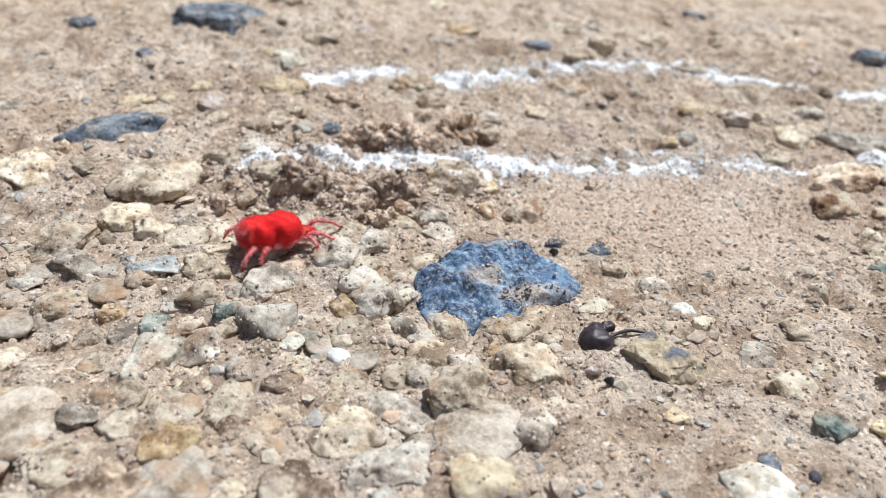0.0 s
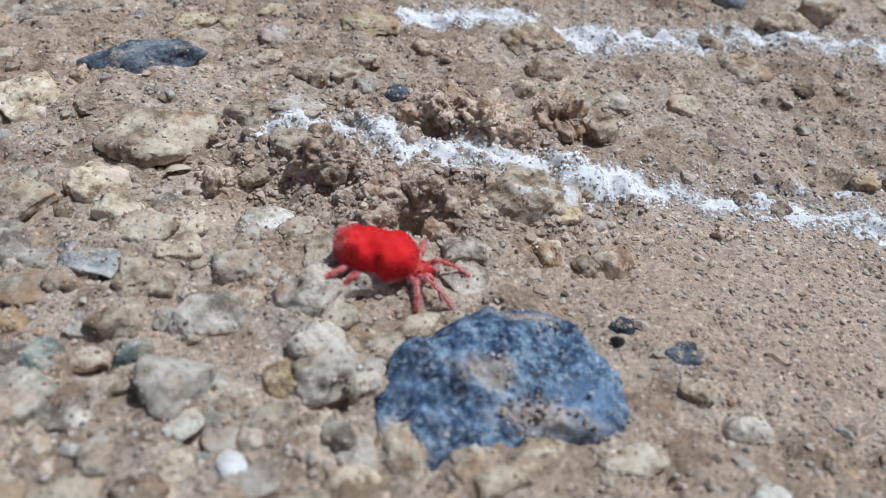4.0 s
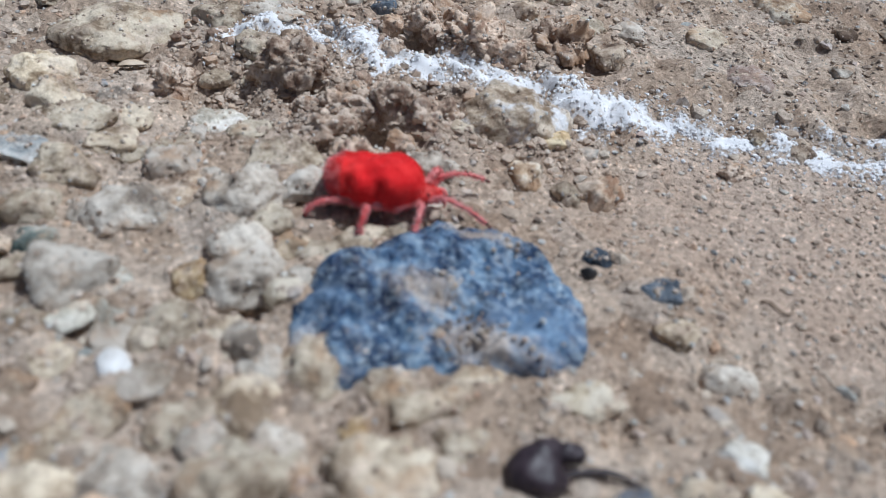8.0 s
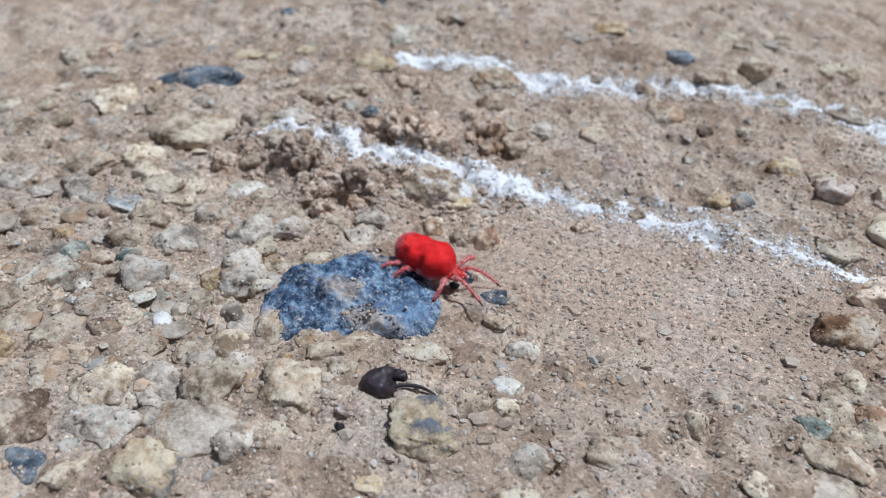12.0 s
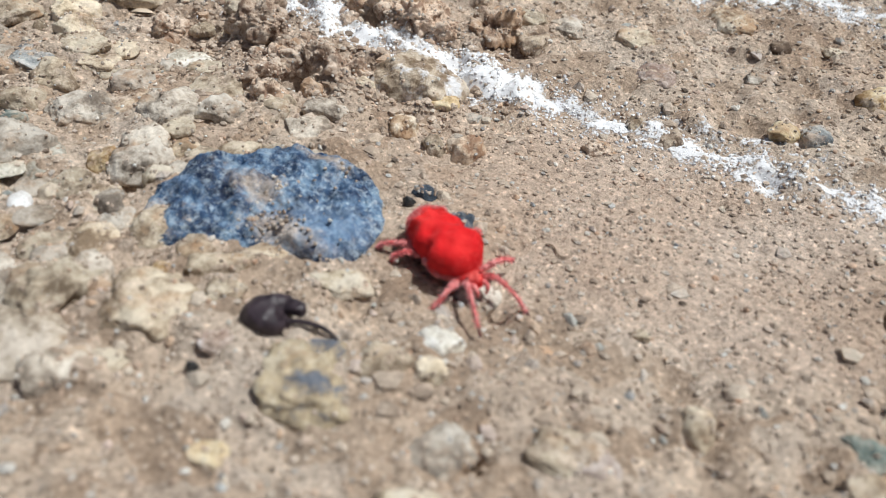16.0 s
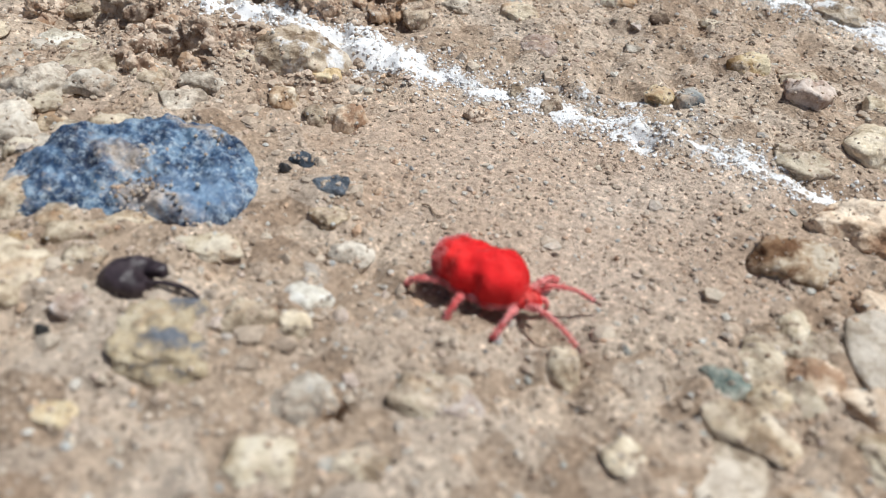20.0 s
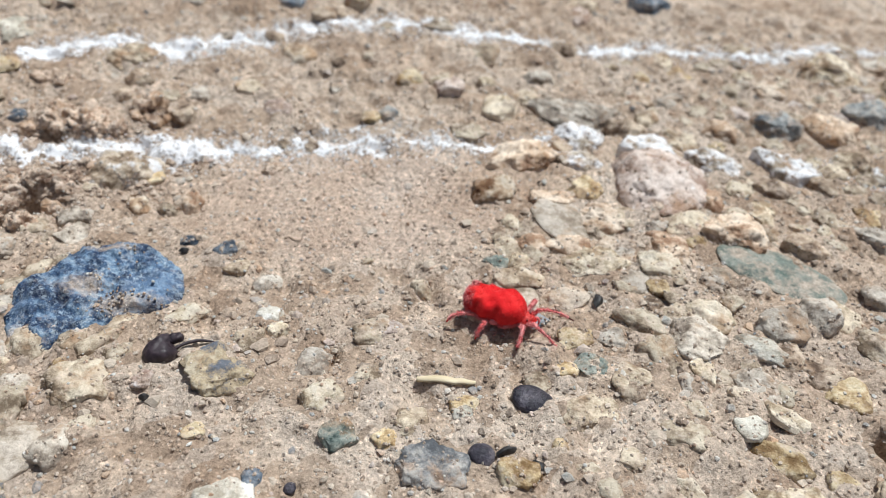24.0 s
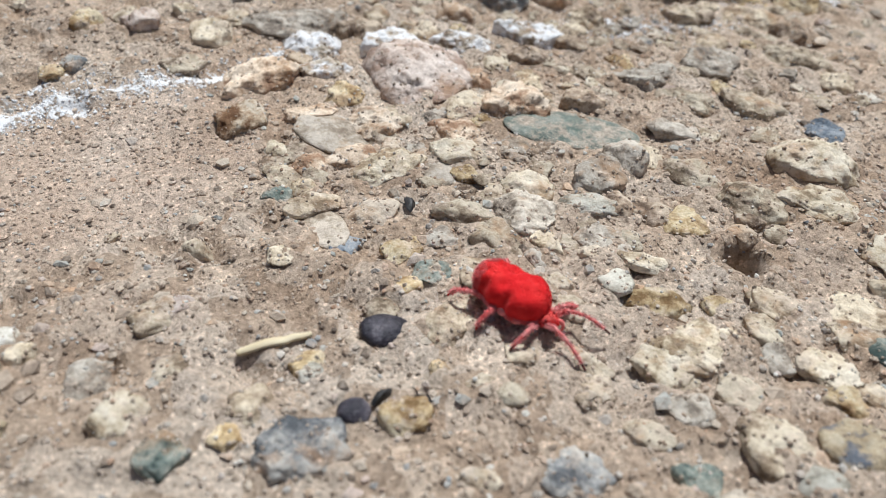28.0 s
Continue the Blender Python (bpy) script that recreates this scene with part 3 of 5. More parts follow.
# ---- lime lines ----
def lime_line(points, half, lift, seed, strength):
    line = spline([(x, y, 0) for x, y in points], 14)
    seg = np.r_[0, np.cumsum(np.hypot(*np.diff(line[:, :2], axis=0).T))]
    s = np.arange(0, seg[-1], 0.022)
    cx, cy = np.interp(s, seg, line[:, 0]), np.interp(s, seg, line[:, 1])
    tx, ty = np.gradient(cx), np.gradient(cy)
    ln = np.hypot(tx, ty)
    tx, ty = tx / ln, ty / ln
    v = np.linspace(-1, 1, 37)
    wide = half * (2.5 + 0.6 * lattice_noise(s / 0.6, 0 * s, 0 * s, seed))
    X = cx[:, None] - ty[:, None] * v * wide[:, None]
    Y = cy[:, None] + tx[:, None] * v * wide[:, None]
    Z0 = 0 * X
    body = 0.60 * (1 - np.abs(v[None])) ** 1.3
    rag = 0.24 * fractal(X, Y, Z0, 0.28, seed + 3, 4, 0.7) * (1 - v[None] ** 4)
    some = np.interp(s, np.linspace(0, s[-1], len(strength)), strength)[:, None]
    dusting = np.clip(body + rag + 0.35 * (some - 0.6), 0, 1) * np.clip(6 * (1 - np.abs(v[None])), 0, 1)
    Z = surface(X, Y) + 0.004 + lift * dusting
    n, k = len(s), len(v)
    i = (np.arange(n - 1)[:, None] * k + np.arange(k - 1)).ravel()
    root = tagged(new("lime_line"), "broken line of white lime powder dusted across the soil", "lime line", group="lime lines on the ground")
    part("powder_layer", np.stack([X, Y, Z], -1).reshape(-1, 3), np.stack([i, i + 1, i + k + 1, i + k], 1), MAT_CHALK, root)
    layer = root.children[0].data.attributes.new("dusting", "FLOAT", "POINT")
    layer.data.foreach_set("value", dusting.ravel())
    rng = np.random.default_rng(seed)
    m = int(seg[-1] * 420)
    at = rng.integers(0, n, m)
    off = rng.normal(size=m) * half * 1.15
    gx, gy = cx[at] - ty[at] * off, cy[at] + tx[at] * off
    keep = rng.random(m) < np.clip(0.35 + 0.7 * some[at, 0], 0, 1)
    gx, gy = gx[keep], gy[keep]
    base, tri = ico(1)
    size = 0.006 + 0.017 * rng.random(len(gx)) ** 2
    p = base[None] * (1 + 0.3 * rng.uniform(-1, 1, (len(gx), len(base))))[..., None] * size[:, None, None]
    p = p + np.stack([gx, gy, surface(gx, gy) + 0.3 * size], 1)[:, None]
    tagged(part("lime_grit", p.reshape(-1, 3), (tri[None] + (np.arange(len(gx)) * len(base))[:, None, None]).reshape(-1, 3), MAT_CRUMB, root, smooth=False), kind="stuff")
    return root


# ---- stones ----
GRIT = []      # places on stones where grains have stuck


LOOKS = {
    "tan": "dusty tan stone", "cream": "cream weathered stone", "yellow": "ochre yellow stone", "brown": "brown rough stone", "rust": "rusty tan stone with a dark underside",
    "ruddy": "pinkish orange weathered stone",
    "clod": "crumbly brown clod of soil", "grey": "dusty grey stone", "slatey": "blue-grey speckled stone", "pale": "pale grey smooth stone", "pink": "pinkish grey flat stone",
    "paleblue": "pale blue-grey stone", "teal": "grey-green stone", "green": "smooth flat green stone", "slate": "dark blue-black slaty stone", "dark": "glossy dark purple-black pebble",
    "white": "chalky white stone", "quartz": "white quartz stone", "whitened": "stone thickly coated with white lime", "limed": "tan stone coated with white lime", "mottled": "yellow stone mottled with blue-grey", "flat": "flat round tan pebble", "slab": "smooth purple-grey slate slab"}
CATEGORY = {"clod": "soil clod"}


def stone_shape(seed, w, d, h, level, rough, worn=False):
    rng = np.random.default_rng(seed)
    v, f = ico(level)
    r = np.full(len(v), 1.0)
    for _ in range(11 if worn else 17):
        n = rng.normal(size=3)
        n[2] = abs(n[2]) * 0.7 - 0.1
        n /= np.linalg.norm(n)
        along = v @ n
        cut = rng.uniform(0.93, 1.0) if worn else rng.uniform(0.62, 0.88)
        r = np.where(along > 0.05, np.minimum(r, cut / np.maximum(along, 0.05)), r)
    o = rng.uniform(-50, 50, 3)
    p = v * (r * (1 + (0.03 if worn else 0.09) * fractal(v[:, 0] + o[0], v[:, 1] + o[1], v[:, 2] + o[2], 0.9, seed, 2, 0.5)))[:, None]
    p[:, 2] = np.sign(p[:, 2]) * np.abs(p[:, 2]) ** 0.8
    p = p / max(np.abs(p[:, 0]).max(), np.abs(p[:, 1]).max())
    p = p * (w / 2, d / 2, h * 0.60)
    grit = fractal(p[:, 0] + o[1], p[:, 1] + o[2], p[:, 2] + o[0], 0.13, seed + 5, 3, 0.6)
    return p + v * (rough * min(w, d, 0.6) * grit)[:, None], f


def stone(kind, x, y, w, d, h, turn):
    """A stone of that width, depth and height above ground, half sunk in the soil."""
    k = int(abs(x * 7919 + y * 104729 + w * 1301) * 10) % 99991
    level = 5 if max(w, d) > 0.6 or kind == "clod" else 4
    smooth = kind in ("dark", "white", "green", "flat", "slab")
    v, f = stone_shape(900 + k, w * 1.28, d * 1.28, max(h, 0.07), level, 0.17 if kind == "clod" else 0.02 if smooth else 0.03 if kind in ("pale", "slate") else 0.055, smooth)
    small = max(w, d) < 0.4
    name = "soil_clod" if kind == "clod" else "pebble" if small else "stone"
    h = h * 0.95 if kind == "clod" else h * 0.9
    ring = np.arange(8) * math.pi / 4
    z = float(np.median(height(x + 0.55 * w * np.cos(ring), y + 0.55 * d * np.sin(ring)))) + (0.09 if smooth else 0.17) * h
    BANKS.append((x, y, w, d, min(0.035, (0.06 if smooth else 0.12) * h), turn))
    rng = np.random.default_rng(k)
    ob = part(name, v, f, MATS[kind], at=pose(x * CM, y * CM, z * CM, rng.uniform(-7, 7), rng.uniform(-7, 7), turn))
    if not smooth:
        up = v[v[:, 2] > 0.1 * h]
        some = up[rng.integers(0, len(up), int(12 + 80 * w * d * (4 if kind == "clod" else 1)))]
        GRIT.append(np.array([tuple(ob.matrix_basis @ Vector(q * CM)) for q in some]) / CM)
    words = LOOKS[kind]
    if small and kind != "clod":
        words = "small " + words.replace("stone", "pebble")
    return tagged(ob, words + " sunk in dry soil", CATEGORY.get(kind, "pebble" if small else "stone"), group="stones in the soil")


def blue_stone():
    """The broad low blue stone: a kidney outline with a soil-filled notch on its near side."""
    n, m = 150, 46
    verts, faces = [], []
    turn = np.arange(n) * 2 * math.pi / n
    reach = np.interp(np.degrees(turn), (0, 15, 25, 38, 52, 70, 95, 120, 135, 150, 165, 180, 200, 212, 224, 236, 244, 250, 262, 280, 298, 310, 320, 330, 340, 350),
                      (0.88, 0.88, 0.83, 0.82, 0.80, 0.68, 0.70, 0.64, 0.63, 0.70, 0.80, 0.89, 0.95, 1.04, 1.11, 1.18, 1.15, 0.76, 0.60, 0.60, 0.55, 0.54, 0.68, 0.82, 0.87, 0.89), period=360)
    for _ in range(3):
        reach = (np.roll(reach, 1) + 2 * reach + np.roll(reach, -1)) / 4
    reach = reach + 0.022 * fractal(np.cos(turn) * 3, np.sin(turn) * 3, 0 * turn, 0.4, 320, 4, 0.6)
    for j in range(m):
        q = (j / (m - 1)) ** 0.8
        for i in range(n):
            r = q * reach[i]
            verts.append((r * math.cos(turn[i]), r * math.sin(turn[i]), 0.115 * (1 - q ** 2.8) ** 0.6 - 0.035))
    for j in range(m - 1):
        for i in range(n):
            a, b = j * n + i, j * n + (i + 1) % n
            faces.append((a, b, b + n, a + n))
    v = np.array(verts)
    bumpy = fractal(v[:, 0], v[:, 1], v[:, 2], 0.32, 300, 4, 0.62)
    v[:, 2] += 0.07 * bumpy
    v[:, 0] += 0.02 * fractal(v[:, 0] + 9, v[:, 1], v[:, 2], 0.3, 310, 2)
    rim = v[-n:].copy()
    rim[:, 2] -= 0.25
    k = len(v)
    v = np.r_[v, rim]
    faces += [(k - n + i, k - n + (i + 1) % n, k + (i + 1) % n, k + i) for i in range(n)]
    ob = part("blue_stone", v, faces, MATS["blue"], at=pose(-0.80 * CM, -2.74 * CM, float(height(-0.8, -2.75)) * CM + 0.0003, 1.5, 3.5, 0))
    for name, blobs in (("dusty", ((-0.2, -0.06, 0.30, 0.15), (0.3, -0.34, 0.42, 0.16), (-0.75, -0.72, 0.12, 0.2), (0.05, 0.55, 0.35, 0.07))),
                        ("faded", ((0.6, 0.05, 0.30, 0.26), (0.45, -0.2, 0.3, 0.2), (-0.75, -0.35, 0.15, 0.2)))):
        on = sum(np.exp(-((v[:, 0] - bx) / rx) ** 2 - ((v[:, 1] - by) / ry) ** 2) for bx, by, rx, ry in blobs)
        ob.data.attributes.new(name, "FLOAT", "POINT").data.foreach_set("value", np.clip(on, 0, 1))
        if name == "dusty":
            rng = np.random.default_rng(64)
            stuck = rng.choice(len(v), 200, p=(on + 0.05) / (on + 0.05).sum())
            GRIT.append(v[stuck] + (-0.8, -2.74, ob.location.z / CM) + np.c_[rng.normal(size=(200, 2)) * 0.012, np.full(200, -0.006)])
    BANKS.append((-0.8, -2.74, 1.66, 1.2, 0.012, 0))
    return tagged(ob, "large low blue stone with dusty tan patches and crystal specks", "stone", group="stones in the soil")


blue_stone()

stone("cream", -1.82, -3.09, 0.24, 0.21, 0.17, 49)
stone("white", -2.47, -3.92, 0.15, 0.18, 0.09, 59)
stone("pale", -2.89, -3.40, 0.37, 0.54, 0.09, 57)
stone("grey", -3.14, -2.69, 0.64, 0.48, 0.24, 53)
stone("grey", -2.53, -2.30, 0.57, 0.47, 0.23, 48)
stone("grey", -2.07, -2.04, 0.40, 0.31, 0.16, 44)
stone("grey", -2.13, -2.99, 0.47, 0.47, 0.23, 50)
stone("pale", -4.15, -3.84, 0.62, 0.43, 0.17, 65)
stone("tan", -3.39, -4.46, 0.57, 0.34, 0.13, 67)
stone("yellow", -3.79, -4.92, 0.42, 0.39, 0.15, 72)
stone("cream", -5.41, -3.76, 0.34, 0.26, 0.11, 68)
stone("quartz", -3.25, -1.34, 0.52, 0.45, 0.13, 47)
stone("cream", -4.91, -1.41, 0.49, 0.48, 0.24, 54)
stone("tan", -4.67, -0.53, 0.94, 0.69, 0.21, 49)
stone("tan", -3.92, 0.01, 0.43, 0.40, 0.24, 43)
stone("slate", -5.46, 0.76, 1.22, 0.58, 0.28, 24)
stone("cream", -6.28, -0.31, 0.68, 0.66, 0.27, 53)
stone("paleblue", -4.47, -2.25, 0.42, 0.69, 0.08, 56)
stone("cream", -3.33, -0.68, 0.13, 0.14, 0.10, 44)
stone("cream", -3.17, -0.67, 0.13, 0.14, 0.10, 43)
stone("slate", -2.55, 0.84, 0.26, 0.31, 0.13, 34)
stone("clod", -2.88, -0.57, 0.72, 0.42, 0.40, 20)
stone("clod", -1.53, -0.84, 0.42, 0.30, 0.30, 10)
stone("clod", -2.32, -1.02, 0.30, 0.26, 0.22, 60)
stone("slate", 0.03, -1.87, 0.22, 0.18, 0.12, 20)
stone("clod", -1.92, -0.84, 0.44, 0.26, 0.40, 5)
stone("clod", -2.24, 0.18, 0.20, 0.17, 0.14, 30)
stone("clod", -2.38, 0.52, 0.24, 0.22, 0.20, 80)
stone("clod", -1.70, -1.20, 0.20, 0.18, 0.16, 0)
stone("clod", -2.60, -0.95, 0.22, 0.16, 0.14, 15)
stone("clod", -1.15, 0.52, 0.30, 0.24, 0.18, 45)
stone("clod", -1.94, 0.64, 0.52, 0.55, 0.31, 31)
stone("clod", -1.57, 0.47, 0.52, 0.51, 0.31, 30)
stone("brown", -0.32, 0.92, 0.38, 0.39, 0.23, 21)
stone("clod", -0.78, 0.89, 0.53, 0.47, 0.23, 24)
stone("brown", -1.11, 1.88, 0.34, 0.39, 0.17, 23)
stone("brown", 2.00, 2.43, 0.25, 0.29, 0.15, 4)
stone("tan", -0.31, -1.14, 0.20, 0.20, 0.17, 27)
stone("ruddy", -0.04, -0.98, 0.33, 0.25, 0.22, 25)
stone("clod", -1.93, -1.60, 0.42, 0.36, 0.22, 41)
stone("clod", -2.16, -0.69, 0.79, 0.50, 0.30, 38)
stone("grey", -1.36, -1.38, 0.45, 0.34, 0.17, 36)
stone("tan", -1.27, -0.89, 0.19, 0.21, 0.14, 33)
stone("limed", -0.98, -0.48, 0.92, 0.72, 0.36, 30)
stone("yellow", -0.57, -0.57, 0.33, 0.29, 0.12, 27)
stone("brown", 1.56, 0.25, 0.22, 0.28, 0.11, 9)
stone("clod", 1.02, -0.26, 0.32, 0.19, 0.09, 14)
stone("yellow", 2.42, 0.82, 0.28, 0.34, 0.14, 2)
stone("paleblue", 2.73, 0.89, 0.28, 0.36, 0.11, -0)
stone("tan", -1.44, -4.46, 0.64, 0.53, 0.24, 58)
stone("tan", -0.80, -4.17, 0.58, 0.63, 0.20, 51)
stone("tan", -0.46, -3.80, 0.30, 0.30, 0.12, 45)
stone("cream", 0.17, -3.19, 0.47, 0.28, 0.10, 34)
stone("tan", -0.97, -3.55, 0.26, 0.28, 0.13, 47)
stone("pink", -0.15, -4.17, 0.21, 0.18, 0.09, 45)
stone("mottled", -1.37, -5.44, 0.51, 0.53, 0.21, 69)
stone("slate", -2.39, -5.79, 0.26, 0.41, 0.08, 76)
stone("pale", -2.13, -5.52, 0.17, 0.15, 0.06, 73)
stone("quartz", 1.06, -3.28, 0.37, 0.29, 0.15, 24)
stone("mottled", 0.54, -4.09, 0.55, 0.64, 0.16, 37)
stone("tan", 0.87, -3.67, 0.36, 0.29, 0.12, 29)
stone("cream", 1.16, -3.56, 0.22, 0.22, 0.09, 24)
stone("grey", 0.99, -2.65, 0.35, 0.29, 0.14, 21)
stone("tan", 0.67, -2.37, 0.28, 0.26, 0.10, 23)
stone("slate", 0.50, -2.11, 0.29, 0.22, 0.11, 24)
stone("teal", -3.55, -3.19, 0.29, 0.25, 0.13, 59)
stone("yellow", -4.64, -3.07, 0.22, 0.27, 0.11, 62)
stone("yellow", -2.44, -3.15, 0.24, 0.26, 0.12, 53)
stone("tan", -2.27, -3.53, 0.32, 0.36, 0.13, 55)
stone("tan", -2.04, -3.45, 0.23, 0.21, 0.10, 53)
stone("tan", -2.44, -4.35, 0.70, 0.28, 0.07, 63)
stone("cream", -3.27, -5.42, 0.26, 0.28, 0.10, 75)
stone("pale", -7.02, -2.35, 0.53, 0.47, 0.19, 64)
stone("pink", -7.21, -2.91, 0.47, 0.60, 0.19, 67)
stone("brown", -3.56, 0.94, 0.29, 0.32, 0.15, 38)
stone("tan", -3.32, 1.22, 0.48, 0.40, 0.12, 36)
stone("brown", -1.21, 1.40, 0.27, 0.37, 0.13, 25)
stone("tan", 0.60, 1.65, 0.42, 0.36, 0.11, 14)
stone("tan", -0.56, 1.41, 0.41, 0.34, 0.14, 21)
stone("pink", 1.06, 1.10, 0.39, 0.44, 0.08, 11)
stone("brown", 0.94, 3.37, 0.31, 0.29, 0.17, 10)
stone("grey", -2.06, -4.88, 0.25, 0.22, 0.09, 66)
stone("tan", -1.97, -5.72, 0.41, 0.24, 0.07, 75)
stone("tan", -4.23, -4.63, 0.36, 0.27, 0.08, 71)
stone("tan", -1.62, -4.85, 0.29, 0.30, 0.09, 64)
stone("tan", -0.51, -3.31, 0.36, 0.24, 0.07, 41)
stone("tan", -0.64, -4.67, 0.28, 0.21, 0.06, 55)
stone("yellow", -1.02, -3.84, 0.20, 0.15, 0.06, 50)
stone("grey", -3.32, -4.05, 0.26, 0.22, 0.11, 64)
stone("tan", -2.83, -4.02, 0.23, 0.20, 0.10, 62)
stone("tan", -1.57, -2.39, 0.42, 0.26, 0.10, 43)
stone("tan", -1.98, -2.61, 0.24, 0.21, 0.10, 47)
stone("tan", -5.19, -2.94, 0.42, 0.35, 0.14, 63)
stone("brown", -4.49, -2.65, 0.28, 0.31, 0.14, 59)
stone("tan", -6.77, -1.07, 0.51, 0.41, 0.17, 58)
stone("tan", -7.73, -1.03, 0.44, 0.36, 0.15, 60)
stone("brown", -3.15, -0.05, 0.27, 0.24, 0.12, 40)
stone("tan", -3.85, -1.66, 0.35, 0.35, 0.14, 51)
stone("tan", -3.40, -0.33, 0.45, 0.36, 0.14, 42)
stone("rust", 4.01, -1.14, 0.55, 0.49, 0.24, -1)
stone("ruddy", 4.62, -0.38, 0.98, 0.60, 0.30, -5)
stone("brown", 5.19, -0.15, 0.32, 0.26, 0.16, -9)
stone("whitened", 5.60, 0.10, 0.66, 0.59, 0.30, -12)
stone("limed", 5.37, -0.55, 0.76, 0.40, 0.16, -11)
stone("whitened", 6.51, -0.29, 0.78, 0.64, 0.32, -18)
stone("pink", 6.31, -1.23, 1.1, 1.6, 0.46, -18)
stone("brown", 6.32, 0.45, 0.46, 0.38, 0.23, -16)
stone("grey", 5.74, 0.87, 1.29, 0.68, 0.24, -12)
stone("cream", 4.48, 1.00, 0.59, 0.59, 0.30, -4)
stone("tan", 3.86, 0.34, 0.52, 0.44, 0.13, 0)
stone("yellow", 3.15, 1.83, 0.35, 0.40, 0.18, 4)
stone("cream", 3.70, 1.70, 0.40, 0.60, 0.12, 1)
stone("grey", 5.36, 1.96, 0.45, 0.38, 0.19, -8)
stone("brown", 6.08, 2.90, 0.41, 0.40, 0.24, -11)
stone("cream", 4.45, 1.81, 0.24, 0.29, 0.14, -3)
stone("cream", 4.09, -1.86, 0.22, 0.24, 0.13, -2)
stone("ruddy", 4.75, -1.36, 0.61, 0.32, 0.13, -7)
stone("yellow", 5.26, -1.21, 0.43, 0.38, 0.19, -11)
stone("ruddy", 5.31, -1.78, 0.61, 0.62, 0.18, -12)
stone("ruddy", 4.74, -2.37, 0.55, 0.41, 0.16, -8)
stone("cream", 4.06, -2.60, 0.28, 0.28, 0.14, -2)
stone("ruddy", 4.28, -2.29, 0.35, 0.40, 0.14, -4)
stone("teal", 3.75, -2.60, 0.32, 0.23, 0.09, 1)
stone("cream", 4.91, -2.79, 0.76, 0.58, 0.18, -11)
stone("ruddy", 4.41, -3.33, 0.52, 0.37, 0.11, -6)
stone("slate", 3.94, -3.64, 0.35, 0.23, 0.08, -1)
stone("tan", 5.20, -3.81, 0.56, 0.35, 0.16, -17)
stone("ruddy", 5.99, -2.52, 0.43, 0.54, 0.17, -20)
stone("tan", 5.70, -3.76, 0.46, 0.33, 0.13, -23)
stone("yellow", 4.39, -3.94, 0.35, 0.27, 0.08, -7)
stone("yellow", 4.15, -4.42, 0.27, 0.22, 0.06, -4)
stone("teal", 4.46, -4.40, 0.36, 0.35, 0.07, -9)
stone("yellow", 3.02, -4.76, 0.31, 0.22, 0.07, 15)
stone("tan", 2.17, -3.62, 0.46, 0.33, 0.10, 21)
stone("grey", 1.56, -4.06, 0.37, 0.34, 0.14, 30)
stone("cream", 1.58, -4.54, 0.37, 0.36, 0.11, 33)
stone("yellow", 0.38, -4.82, 0.25, 0.19, 0.06, 47)
stone("quartz", 0.74, -5.71, 0.56, 0.57, 0.17, 53)
stone("cream", 0.87, -6.04, 0.58, 0.30, 0.09, 56)
stone("slate", 0.98, -5.38, 0.21, 0.18, 0.07, 47)
stone("dark", 1.31, -5.51, 0.10, 0.09, 0.05, 45)
stone("teal", 1.75, -4.98, 0.35, 0.30, 0.09, 35)
stone("yellow", 2.21, -5.08, 0.21, 0.24, 0.06, 29)
stone("tan", 2.11, -4.26, 0.33, 0.27, 0.08, 25)
stone("pink", 2.39, -3.64, 0.30, 0.24, 0.05, 19)
stone("cream", 3.38, -3.53, 0.26, 0.23, 0.07, 6)
stone("tan", 1.16, 0.25, 0.22, 0.20, 0.08, 18)
stone("green", 7.20, -3.15, 1.25, 0.62, 0.07, -41)
stone("whitened", 7.46, -0.66, 0.83, 0.50, 0.25, -34)
stone("whitened", 8.43, -0.87, 0.87, 0.57, 0.29, -38)
stone("brown", 7.74, -2.78, 0.50, 0.35, 0.17, -42)
stone("brown", 6.61, -4.50, 0.33, 0.41, 0.11, -44)
stone("slate", 9.94, -4.67, 0.41, 0.66, 0.11, -59)
stone("cream", 8.44, -5.66, 0.76, 0.63, 0.17, -59)
stone("brown", 7.62, -5.40, 0.30, 0.26, 0.14, -56)
stone("brown", 7.36, -5.50, 0.34, 0.24, 0.18, -56)
stone("yellow", 5.94, -5.70, 0.54, 0.36, 0.12, -48)
stone("cream", 5.61, -4.59, 0.31, 0.31, 0.11, -39)
stone("cream", 5.84, -4.97, 0.27, 0.21, 0.07, -43)
stone("tan", 4.80, -4.55, 0.40, 0.37, 0.05, -33)
stone("tan", 5.09, -5.34, 0.44, 0.34, 0.07, -40)
stone("cream", 5.33, -5.07, 0.26, 0.21, 0.07, -40)
stone("cream", 5.78, -6.32, 0.71, 0.57, 0.14, -51)
stone("pale", 5.75, -5.38, 0.32, 0.32, 0.11, -45)
stone("dark", 3.09, -5.37, 0.21, 0.20, 0.16, -21)
stone("yellow", 3.41, -5.60, 0.40, 0.33, 0.17, -26)
stone("slatey", 2.56, -5.48, 0.61, 0.48, 0.14, -15)
stone("cream", 6.52, -7.05, 0.51, 0.42, 0.12, -62)
stone("cream", 6.12, -6.37, 0.19, 0.18, 0.06, -54)
stone("yellow", 3.85, -5.35, 0.16, 0.14, 0.05, -29)
stone("pale", 2.99, -4.86, 0.18, 0.17, 0.07, -18)
stone("tan", 2.77, -2.95, 0.30, 0.24, 0.24, -12)
stone("dark", 3.71, -4.78, 0.36, 0.27, 0.14, -25)
stone("tan", 4.01, -2.93, 0.51, 0.36, 0.11, -21)
